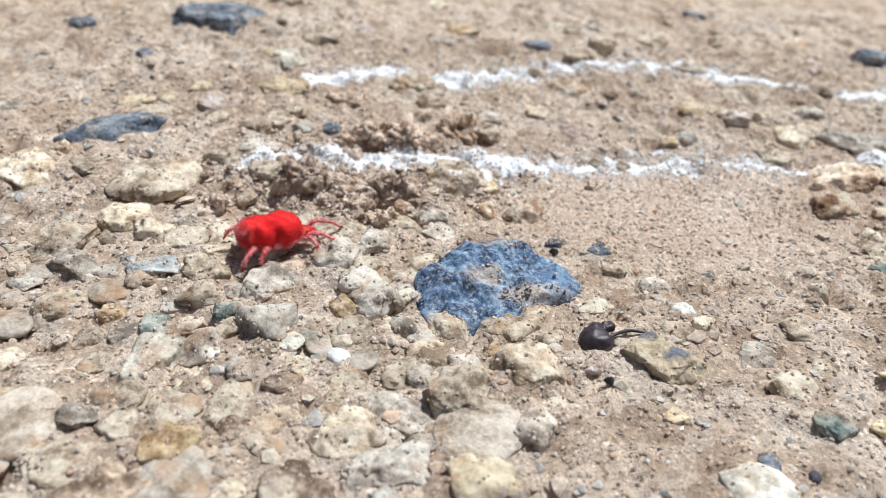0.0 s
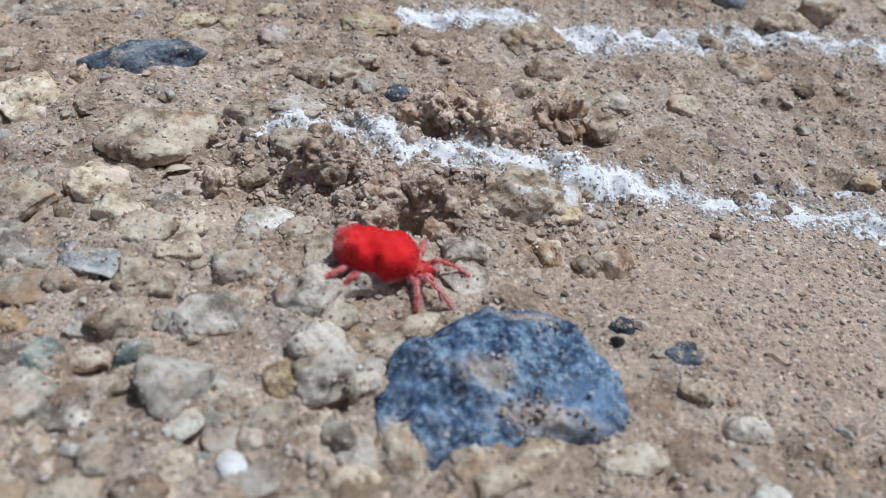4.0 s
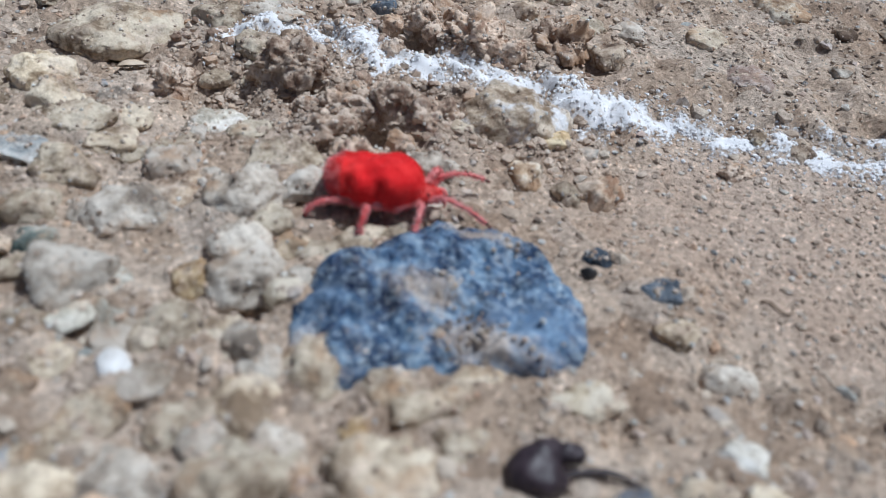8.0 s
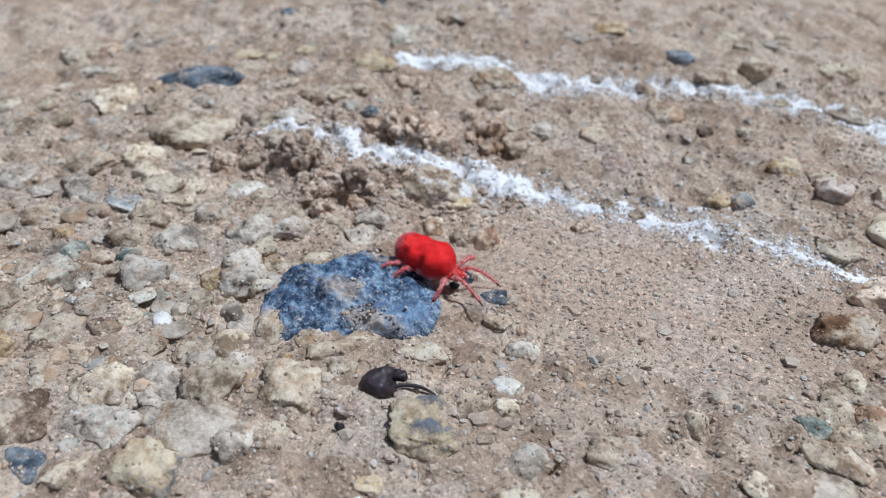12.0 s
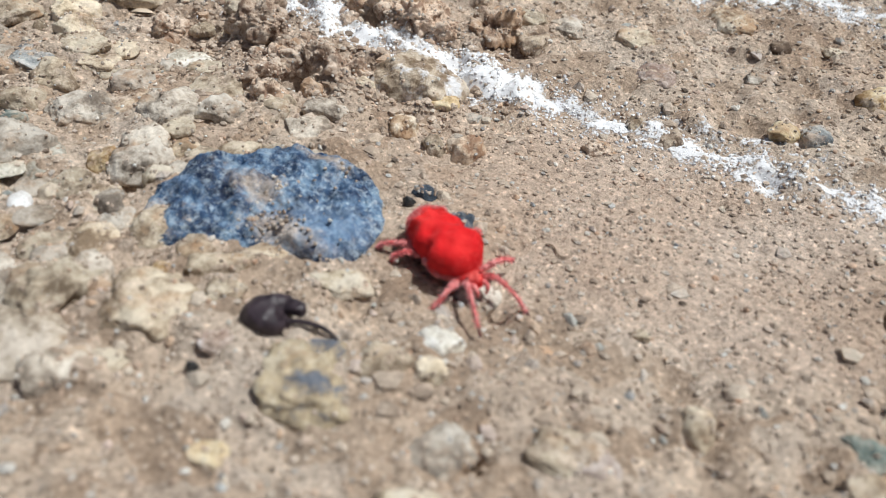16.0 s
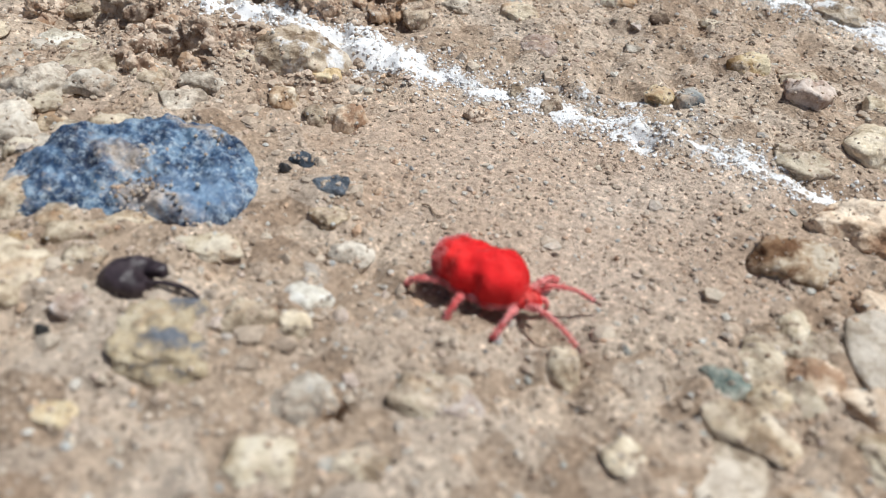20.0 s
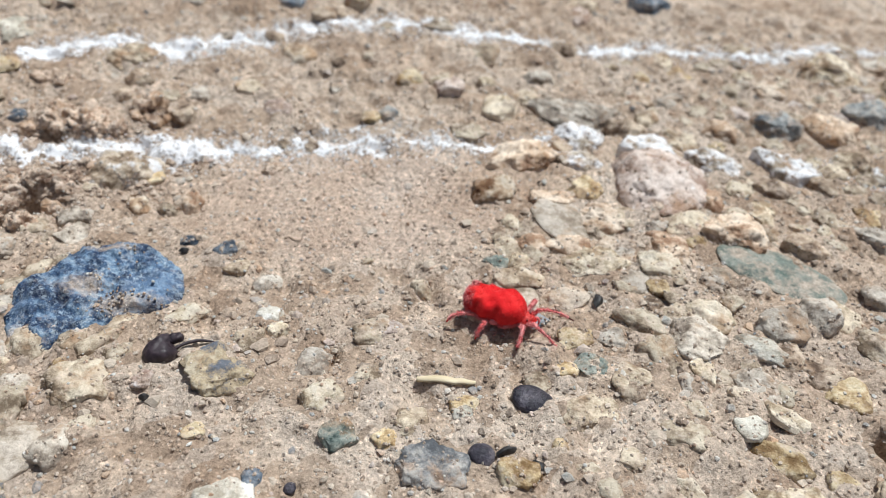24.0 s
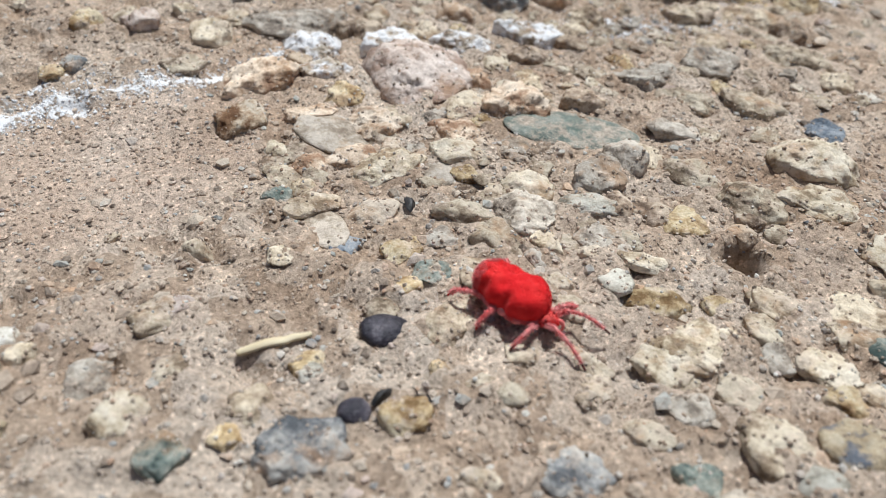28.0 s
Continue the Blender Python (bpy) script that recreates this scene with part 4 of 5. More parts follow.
stone("tan", 7.56, -3.90, 0.54, 0.41, 0.12, -46)
stone("tan", 7.79, -4.48, 0.60, 0.50, 0.10, -50)
stone("yellow", 7.00, -5.08, 0.48, 0.44, 0.09, -50)
stone("tan", 12.04, -1.87, 0.82, 0.65, 0.26, -53)
stone("grey", 10.30, -2.63, 0.83, 0.72, 0.22, -51)
stone("tan", 11.19, -1.41, 0.72, 0.62, 0.25, -49)
stone("tan", 11.39, -0.39, 0.98, 0.67, 0.27, -47)
stone("brown", 13.30, -0.24, 1.05, 0.96, 0.38, -51)
stone("tan", 11.49, -3.19, 0.83, 0.57, 0.23, -57)
stone("tan", 9.68, -3.82, 0.75, 0.50, 0.15, -54)
stone("tan", 9.06, -3.31, 0.68, 0.45, 0.13, -50)
stone("grey", 8.31, -3.77, 0.56, 0.40, 0.12, -49)
stone("tan", 6.81, 0.65, 0.40, 0.39, 0.19, -27)
stone("slate", 8.35, 5.04, 0.77, 0.70, 0.35, -25)
stone("rust", 2.52, 4.67, 0.51, 0.52, 0.36, -5)
stone("brown", 2.05, 4.18, 0.40, 0.39, 0.23, -3)
stone("limed", 3.84, 3.76, 0.62, 0.40, 0.16, -10)
stone("limed", 15.59, 3.71, 2.57, 1.97, 0.39, -46)
stone("tan", 4.06, -5.67, 0.23, 0.19, 0.05, -33)
stone("tan", 4.50, -5.59, 0.30, 0.23, 0.05, -37)
stone("tan", 4.94, -5.92, 0.36, 0.27, 0.05, -42)
stone("tan", 6.79, -6.30, 0.49, 0.39, 0.08, -57)
stone("tan", 7.39, -6.79, 0.54, 0.49, 0.10, -63)
stone("cream", 8.23, -6.51, 0.45, 0.55, 0.09, -64)
stone("tan", 2.44, -4.91, 0.35, 0.27, 0.08, -12)
stone("tan", 5.51, -7.28, 0.52, 0.52, 0.12, -74)
stone("mottled", 6.00, -7.69, 0.46, 0.53, 0.11, -81)
stone("slatey", 4.12, -6.64, 0.47, 0.39, 0.11, -58)
stone("teal", 4.85, -7.18, 0.36, 0.29, 0.06, -71)
stone("cream", 5.49, -6.33, 0.50, 0.46, 0.10, -63)
stone("tan", 4.16, -5.88, 0.26, 0.20, 0.05, -49)
stone("tan", 6.59, -7.39, 0.27, 0.37, 0.07, -79)
stone("tan", 3.54, -6.36, 0.27, 0.17, 0.05, -48)
stone("slate", -4.67, 5.13, 1.48, 0.92, 0.32, 9)
stone("slate", 1.29, 4.63, 0.46, 0.37, 0.18, -15)
stone("slate", -6.83, 4.64, 0.41, 0.38, 0.15, 17)
stone("slate", 5.41, 7.34, 0.46, 0.31, 0.15, -25)
stone("slate", -5.56, 3.37, 0.26, 0.23, 0.11, 14)
stone("rust", -5.98, 0.20, 0.20, 0.27, 0.12, 22)
stone("tan", -3.07, 1.47, 0.27, 0.25, 0.12, -1)
stone("brown", -3.69, 0.92, 0.25, 0.21, 0.11, 3)
stone("tan", -4.19, 1.16, 0.30, 0.27, 0.11, 7)
stone("grey", -2.96, 0.95, 0.28, 0.25, 0.10, -3)
stone("clod", -2.33, 1.91, 0.55, 0.31, 0.12, -6)
stone("tan", -0.97, 1.76, 0.31, 0.27, 0.14, -16)
stone("slate", 1.24, 4.86, 0.49, 0.34, 0.13, -22)
stone("brown", 1.87, 4.07, 0.46, 0.45, 0.27, -26)
stone("rust", 1.41, 2.83, 0.59, 0.49, 0.19, -27)
stone("tan", -5.06, 1.36, 0.53, 0.42, 0.13, 13)
stone("slate", -5.66, 3.42, 0.21, 0.21, 0.08, 13)
stone("pale", -3.20, 3.36, 0.59, 0.76, 0.12, -0)
stone("clod", -0.81, 1.31, 0.41, 0.30, 0.12, -18)
stone("tan", -3.75, -4.15, 0.29, 0.34, 0.09, 56)
stone("tan", -3.51, -3.47, 0.39, 0.30, 0.12, 45)
stone("tan", -2.42, -3.60, 0.27, 0.27, 0.08, 31)
stone("tan", -2.02, -3.62, 0.30, 0.22, 0.07, 23)
stone("pale", -2.95, -3.71, 0.31, 0.24, 0.07, 41)
stone("grey", 7.27, -3.91, 0.46, 0.47, 0.28, -46)
stone("pink", 3.79, 1.50, 0.45, 0.48, 0.27, -12)
stone("brown", 6.46, 0.28, 0.39, 0.44, 0.27, -27)
stone("ruddy", 6.99, -1.58, 0.36, 0.41, 0.21, -35)
stone("grey", 6.78, -4.03, 0.50, 0.47, 0.23, -44)
stone("pale", 6.40, -4.36, 0.57, 0.35, 0.10, -44)
stone("grey", -2.24, -2.76, 0.39, 0.38, 0.21, 41)
stone("tan", -0.67, -3.57, 0.51, 0.21, 0.11, 34)
stone("grey", -0.83, -4.87, 0.40, 0.32, 0.18, 45)
stone("grey", -1.89, -3.53, 0.24, 0.27, 0.13, 43)
stone("cream", 2.20, -2.36, 0.15, 0.10, 0.09, 2)
stone("grey", -1.32, -4.20, 0.33, 0.42, 0.18, 44)
stone("tan", -1.75, -1.69, 0.41, 0.41, 0.22, 18)
stone("grey", -3.15, -3.41, 0.51, 0.59, 0.28, 38)
stone("tan", -3.60, -0.75, 0.29, 0.18, 0.10, 28)
stone("grey", -3.69, -3.67, 0.45, 0.41, 0.22, 44)
stone("tan", -3.85, -2.92, 0.36, 0.37, 0.20, 40)
stone("teal", -4.19, -3.34, 0.29, 0.29, 0.16, 46)
stone("rust", -0.69, -1.12, 0.35, 0.31, 0.17, 7)
stone("grey", -5.16, -2.30, 0.39, 0.53, 0.21, 45)
stone("tan", -4.53, -1.69, 0.47, 0.44, 0.24, 38)
stone("clod", -3.91, -0.99, 0.43, 0.45, 0.24, 31)
stone("clod", -2.27, -1.33, 0.49, 0.40, 0.22, 21)
stone("grey", -3.21, -2.10, 0.45, 0.38, 0.21, 31)
stone("tan", -3.88, -2.48, 0.44, 0.47, 0.24, 38)
stone("slab", 6.78, -8.98, 1.0, 0.66, 0.12, -40)
stone("cream", 6.21, -5.27, 0.42, 0.32, 0.10, -47)
stone("tan", 6.44, -6.46, 0.32, 0.30, 0.10, -56)
stone("pale", 5.48, -7.69, 0.33, 0.25, 0.07, -62)
stone("pale", 4.29, -7.26, 0.21, 0.17, 0.05, -50)
stone("yellow", 6.09, -8.07, 0.17, 0.20, 0.05, -68)
stone("pale", 6.81, -8.35, 0.45, 0.35, 0.11, -73)
stone("brown", 8.08, -8.08, 0.43, 0.58, 0.13, -73)
stone("slatey", 7.65, -8.09, 0.54, 0.47, 0.14, -73)
stone("yellow", 7.09, -8.77, 0.19, 0.25, 0.06, -77)
stone("tan", 7.97, -7.01, 0.67, 0.52, 0.16, -66)
stone("tan", 8.88, -6.95, 0.63, 0.48, 0.15, -68)
stone("pale", 8.82, -7.77, 0.46, 0.46, 0.14, -73)
stone("tan", 9.71, -6.94, 0.58, 0.53, 0.16, -70)
stone("yellow", 6.35, -7.32, 0.30, 0.28, 0.09, -62)
stone("cream", 6.50, -7.89, 0.35, 0.35, 0.11, -68)
stone("yellow", 6.99, -7.94, 0.41, 0.44, 0.13, -70)
stone("yellow", 7.25, -8.28, 0.35, 0.30, 0.09, -73)
stone("teal", 7.07, -7.24, 0.38, 0.31, 0.10, -65)
stone("tan", 7.75, -7.62, 0.44, 0.33, 0.10, -69)
stone("tan", 7.03, -6.95, 0.45, 0.31, 0.10, -62)
stone("tan", 9.60, -7.43, 0.49, 0.61, 0.15, -72)
stone("tan", 5.69, -6.81, 0.36, 0.34, 0.10, -55)
stone("grey", 5.23, -6.71, 0.35, 0.33, 0.10, -51)
stone("tan", 4.83, -6.72, 0.35, 0.25, 0.07, -49)
stone("grey", 4.91, -7.52, 0.32, 0.30, 0.09, -56)
stone("tan", 6.33, -8.45, 0.38, 0.33, 0.10, -72)
stone("tan", 4.81, -6.16, 0.36, 0.33, 0.10, -45)
stone("paleblue", 8.90, 0.44, 0.72, 0.57, 0.30, -36)
stone("paleblue", 10.78, 0.54, 0.93, 0.74, 0.39, -42)
stone("ruddy", 7.95, 0.17, 0.55, 0.44, 0.23, -33)
stone("ruddy", 9.73, 0.10, 0.76, 0.61, 0.32, -40)
stone("cream", 11.88, 1.29, 1.06, 0.84, 0.44, -43)
stone("cream", 10.79, 2.08, 0.99, 0.80, 0.42, -38)
stone("brown", 8.01, -1.31, 0.46, 0.37, 0.20, -38)
stone("brown", 8.84, -1.39, 0.45, 0.36, 0.19, -41)
stone("tan", 9.58, -0.77, 0.67, 0.53, 0.28, -42)
stone("yellow", 13.43, -1.67, 0.85, 0.68, 0.36, -56)
stone("brown", 12.23, -2.54, 0.58, 0.47, 0.25, -56)
stone("grey", 8.86, -2.63, 0.66, 0.52, 0.28, -46)
stone("ruddy", 6.94, -2.35, 0.72, 0.58, 0.30, -36)
stone("cream", 5.70, -2.85, 0.53, 0.42, 0.22, -31)
stone("cream", 5.99, -3.83, 0.50, 0.40, 0.21, -37)
stone("cream", 9.10, -5.08, 0.82, 0.65, 0.34, -58)
stone("tan", 7.87, -5.18, 0.65, 0.52, 0.27, -54)


STREWN = []    # small pebbles to be laid as one spread


def spread_pebbles():
    """One spread of the small pebbles that nobody would count."""
    mats, verts, faces, slots, base = [], [], [], [], 0
    for ob in STREWN:
        me = ob.data
        m = np.array(ob.matrix_basis)
        co = np.array([p.co[:] for p in me.vertices])
        verts.append((co @ m[:3, :3].T + m[:3, 3]) / CM)
        faces += [tuple(i + base for i in p.vertices) for p in me.polygons]
        if me.materials[0] not in mats:
            mats.append(me.materials[0])
        slots += [mats.index(me.materials[0])] * len(me.polygons)
        base += len(co)
        bpy.data.objects.remove(ob)
    ob = part("pebbles", np.concatenate(verts), faces, mats[0])
    for m in mats[1:]:
        ob.data.materials.append(m)
    ob.data.polygons.foreach_set("material_index", slots)
    tagged(ob, "small cream, tan and grey pebbles half sunk in dry soil", "pebbles", kind="stuff")


def more_stones(count, seed, boxes, touch=0.8, kinds=("cream", "tan", "tan", "yellow", "grey", "cream", "tan", "tan", "ruddy", "grey", "pink")):
    """Further stones like the others, where the soil is stony."""
    rng = np.random.default_rng(seed)
    taken = [(o.location.x / CM, o.location.y / CM, 50 * max(o.dimensions.x, o.dimensions.y)) for o in scene.objects if o.name.split(".")[0] in ("stone", "pebble", "soil_clod", "blue_stone")]
    taken += [(0.15, -3.82, 0.5), (3.2, -5.45, 0.4), (-0.1, -1.35, 0.3), (0.1, -2.0, 0.25), (2.9, -4.43, 0.3), (3.1, -3.25, 0.3), (3.7, -3.76, 0.35), (4.0, -4.05, 0.3), (4.27, -4.31, 0.3), (4.5, -4.7, 0.3), (4.72, -5.1, 0.35)]     # bare soil and the litter on it
    for _ in range(6000):
        if count == 0:
            break
        x0, x1, y0, y1 = boxes[int(rng.integers(len(boxes)))]
        x, y = rng.uniform(x0, x1), rng.uniform(y0, y1)
        w = 0.26 + 0.45 * rng.random() ** 2.2
        if sandy(np.array(x), np.array(y)) > 0.25 or (x > 12.5 and y < 0.7 * x - 12.7) or any((x - a) ** 2 + (y - b) ** 2 < (touch * (r + w / 2)) ** 2 for a, b, r in taken):
            continue
        d = w * rng.uniform(0.6, 1.1)
        laid = stone(kinds[int(rng.integers(len(kinds)))], x, y, w, d, d * rng.uniform(0.16, 0.32), rng.uniform(0, 180))
        if max(w, d) < 0.4:
            STREWN.append(laid)
        taken.append((x, y, w / 2))
        count -= 1


more_stones(170, 11, ((11, 17.5, -4.5, 3.5), (5, 14, -7.5, 3), (-8, -2.5, -5, 2.5), (6, 11, -7, 1), (-5, 8, 1, 7)))
more_stones(120, 23, ((7, 16, -3, 3.2), (8, 16, -4.5, 2), (5.5, 9, -3.5, 1.5)))
more_stones(120, 31, ((-7.5, -1.3, -5.6, -1.2), (-5, -1.2, -5.5, -1.4), (3.8, 7, -5, -1.5)), 0.62, ("tan", "grey", "brown", "tan", "grey", "tan", "flat"))
spread_pebbles()


# ---- the soil with its grains and lime, laid round the stones ----
bank_up()
ground = build_ground()
scatter("sand", 50000, (0.009, 0.032), MAT_SAND, lambda x, y: 0.62 + 0.2 * sandy(x, y), 1, "loose tan, brown and white sand grains on the soil", "sand", 3, box=(-7, 11, -9.8, 5))
scatter("coarse_sand", 8000, (0.016, 0.045), MAT_GRAVEL, lambda x, y: 0.75 - 0.3 * sandy(x, y), 1, "coarse cream, tan and grey sand bits on the soil", "sand", 6, box=(-6, 13, -9.8, 5), sink=0.05)
scatter("gravel", 5000, (0.03, 0.09), MAT_GRAVEL, stony, 1, "small tan and cream gravel bits half sunk in the soil", "gravel", 4, sink=-0.12)
scatter("soil_crumbs", 2600, (0.012, 0.055), MAT_LOAM, lambda x, y: 0.95 * cloddy(x, y) * (np.abs(y - 0.02) > 0.22), 1, "loose reddish brown crumbs of broken soil", "soil crumbs", 8, box=(-5, 0.5, -2, 1.6), sink=0.1)
lime_line(((-3.96, -0.36), (-3.48, -0.05), (-3.06, 0.01), (-2.84, 0.2), (-2.44, 0.0), (-1.95, -0.11), (-1.43, 0.08), (-0.93, 0.03), (-0.4, -0.03), (0.28, 0.12), (0.99, 0.14), (1.46, 0.17), (2.37, 0.19), (3.55, 0.02), (4.26, -0.01), (5.2, 0.1)), 0.18, 0.012, 70,
          (0.2, 0.7, 0.95, 1.0, 0.45, 0.75, 1.1, 0.9, 0.55, 0.5, 0.4, 0.45, 0.5, 0.45, 0.3, 0.15, 0.0))
lime_line(((13.6, -2.3), (14.6, -1.7), (16.1, -1.0), (17.2, -0.4), (18.2, 0.1)), 0.24, 0.02, 120, (0.0, 0.6, 0.8, 0.8, 0.5))
lime_line(((8.6, -0.75), (10.2, -1.38), (10.9, -1.58), (11.8, -1.85)), 0.16, 0.015, 130, (0.1, 0.3, 0.3, 0.0))
lime_line(((1.42, 0.37), (1.89, 0.58), (2.29, 0.65), (2.9, 0.78)), 0.34, 0.004, 110, (-0.5, -0.4, -0.4, -0.5))
lime_line(((-3.04, 2.74), (-2.64, 2.72), (-2.27, 2.97), (-1.45, 3.19), (-1.12, 2.85), (-0.22, 3.03), (0.53, 3.28), (1.65, 3.78), (2.75, 3.9), (3.47, 3.75),
           (4.45, 3.58), (5.51, 3.4), (6.5, 3.0), (7.98, 3.03), (9.48, 2.94), (11.22, 3.09), (13.5, 3.12)), 0.19, 0.014, 90,
          (0.8, 1.1, 1.0, 0.8, 0.8, 0.9, 0.7, 0.9, 0.8, 0.9, 0.8, 0.6, 0.5, 0.4, 0.3, 0.0))


def stuck_grit():
    """Sand grains that cling to the stones."""
    rng = np.random.default_rng(77)
    p = np.concatenate(GRIT)
    base, tri = ico(1)
    size = 0.007 + 0.016 * rng.random(len(p)) ** 1.8
    q = base[None] * (1 + 0.32 * rng.uniform(-1, 1, (len(p), len(base))))[..., None] * size[:, None, None] + p[:, None]
    tagged(part("grit", q.reshape(-1, 3), (tri[None] + (np.arange(len(p)) * len(base))[:, None, None]).reshape(-1, 3), MAT_SAND, smooth=False),
           "sand grains stuck to the dusty stones", "sand", kind="stuff")


stuck_grit()


# ---- litter on the soil ----
def dark_seed():
    x, y = -0.04, -3.80
    root = tagged(new("seed"), "dark brown-black dry seed husk with a thin tail", "seed")
    root.matrix_basis = pose(x * CM, y * CM, float(surface(x, y)) * CM, 0, 0, 20)
    v, f = ico(4)
    p = np.sign(v) * np.abs(v) ** 0.85 * (0.175, 0.165, 0.15)
    p[:, 2] += 0.07 + 0.25 * p[:, 0] * (p[:, 0] < 0)
    p[:, 0] += 0.03 * v[:, 1] ** 2
    p *= (1 + 0.13 * fractal(p[:, 0], p[:, 1], p[:, 2], 0.14, 500, 3))[:, None]
    part("husk", p, f, MAT_SEED, root)
    q = np.sign(v) * np.abs(v) ** 0.8 * (0.075, 0.06, 0.05)
    q = q * (1 + 0.2 * fractal(q[:, 0], q[:, 1], q[:, 2], 0.07, 510, 3))[:, None] + (0.19, 0.07, 0.12)
    part("cap", q, f, MAT_SEED, root)
    t, g = tube(spline([(0.13, -0.05, 0.10), (0.27, -0.02, 0.10), (0.42, -0.03, 0.09), (0.55, -0.09, 0.07)], 6), 0.007 + 0.012 * np.sin(np.linspace(0.3, 3.0, 19)), 7)
    part("tail", t, g, MAT_SEED, root)


def straw_bit():
    a, b = Vector((2.58, -4.37, 0)), Vector((3.18, -4.49, 0))
    n = 22
    verts, faces = [], []
    for i in range(n):
        s = i / (n - 1)
        p = a.lerp(b, s)
        w = 0.048 * (0.35 + 0.65 * math.sin(math.pi * min(1, 0.12 + 0.85 * s)) ** 0.6)
        z = float(surface(p.x, p.y)) * 0.4 + float(surface(2.9, -4.43)) * 0.6 + 0.018 + 0.012 * math.sin(3 * s)
        side = Vector((0.2, 0.98, 0))
        for k, (o, u) in enumerate(((-1, 0), (-0.5, 0.018), (0.1, 0.024), (0.7, 0.014), (1, 0), (0, -0.014))):
            q = p + side * (o * w)
            verts.append((q.x, q.y, z + u))
    for i in range(n - 1):
        for k in range(6):
            c, d = i * 6 + k, i * 6 + (k + 1) % 6
            faces.append((c, d, d + 6, c + 6))
    faces += [tuple(range(6))[::-1], tuple(range((n - 1) * 6, n * 6))]
    tagged(part("straw", verts, faces, MAT_STRAW), "splinter of pale yellow dry straw lying on soil", "straw")


def flake(x, y, w, d, turn, tilt, label="small black flake of husk on the soil", name="husk_flake", mat=None):
    n = 20
    verts, faces = [], []
    for side in (1, -1):
        for j in range(5):
            q = j / 4
            for i in range(n):
                a = 2 * math.pi * i / n
                r = q * (1 + 0.12 * math.sin(3 * a + x) + 0.07 * math.sin(5 * a + y))
                verts.append((r * w / 2 * math.cos(a), r * d / 2 * math.sin(a), 0.05 * (1 - 0.9 * q * q) + side * 0.012 * (1 - q ** 4)))
    for s in range(2):
        for j in range(4):
            for i in range(n):
                a, b = s * 5 * n + j * n + i, s * 5 * n + j * n + (i + 1) % n
                faces.append((a, b, b + n, a + n) if s == 0 else (a, a + n, b + n, b))
    ob = part(name, verts, faces, mat or MAT_FLAKE, at=pose(x * CM, y * CM, float(surface(x, y)) * CM + 0.0003, tilt, 0, turn))
    tagged(ob, label, "husk")


def twig(x0, y0, x1, y1, r, label="thin grey-brown twig lying on the stones"):
    pts = []
    for s in np.linspace(0, 1, 9):
        x, y = x0 + (x1 - x0) * s, y0 + (y1 - y0) * s + 0.03 * math.sin(7 * s)
        pts.append((x, y, float(surface(x, y)) * 0.5 + float(lay(np.array(x), np.array(y))) * 0.5 + r + 0.02))
    v, f = tube(pts, np.linspace(r, r * 0.5, 9), 7)
    tagged(part("twig", v, f, MAT_TWIG), label, "twig")


dark_seed()
straw_bit()
flake(4.79, -3.44, 0.22, 0.12, 60, 25)
flake(-0.09, -4.43, 0.10, 0.08, 10, 5)
flake(0.0, -2.05, 0.12, 0.09, 0, 10)
flake(3.32, -5.36, 0.22, 0.08, 15, 10)
flake(3.62, -5.52, 0.2, 0.1, -60, 20)
flake(8.0, -6.9, 0.3, 0.2, 40, 10)
flake(-4.29, -0.98, 0.27, 0.2, 30, -35, "thin curved tan husk standing in the soil", "husk", MAT_SHELL)
twig(1.19, -1.84, 1.42, -1.89, 0.009)
twig(11.5, -0.9, 12.9, -1.4, 0.03)


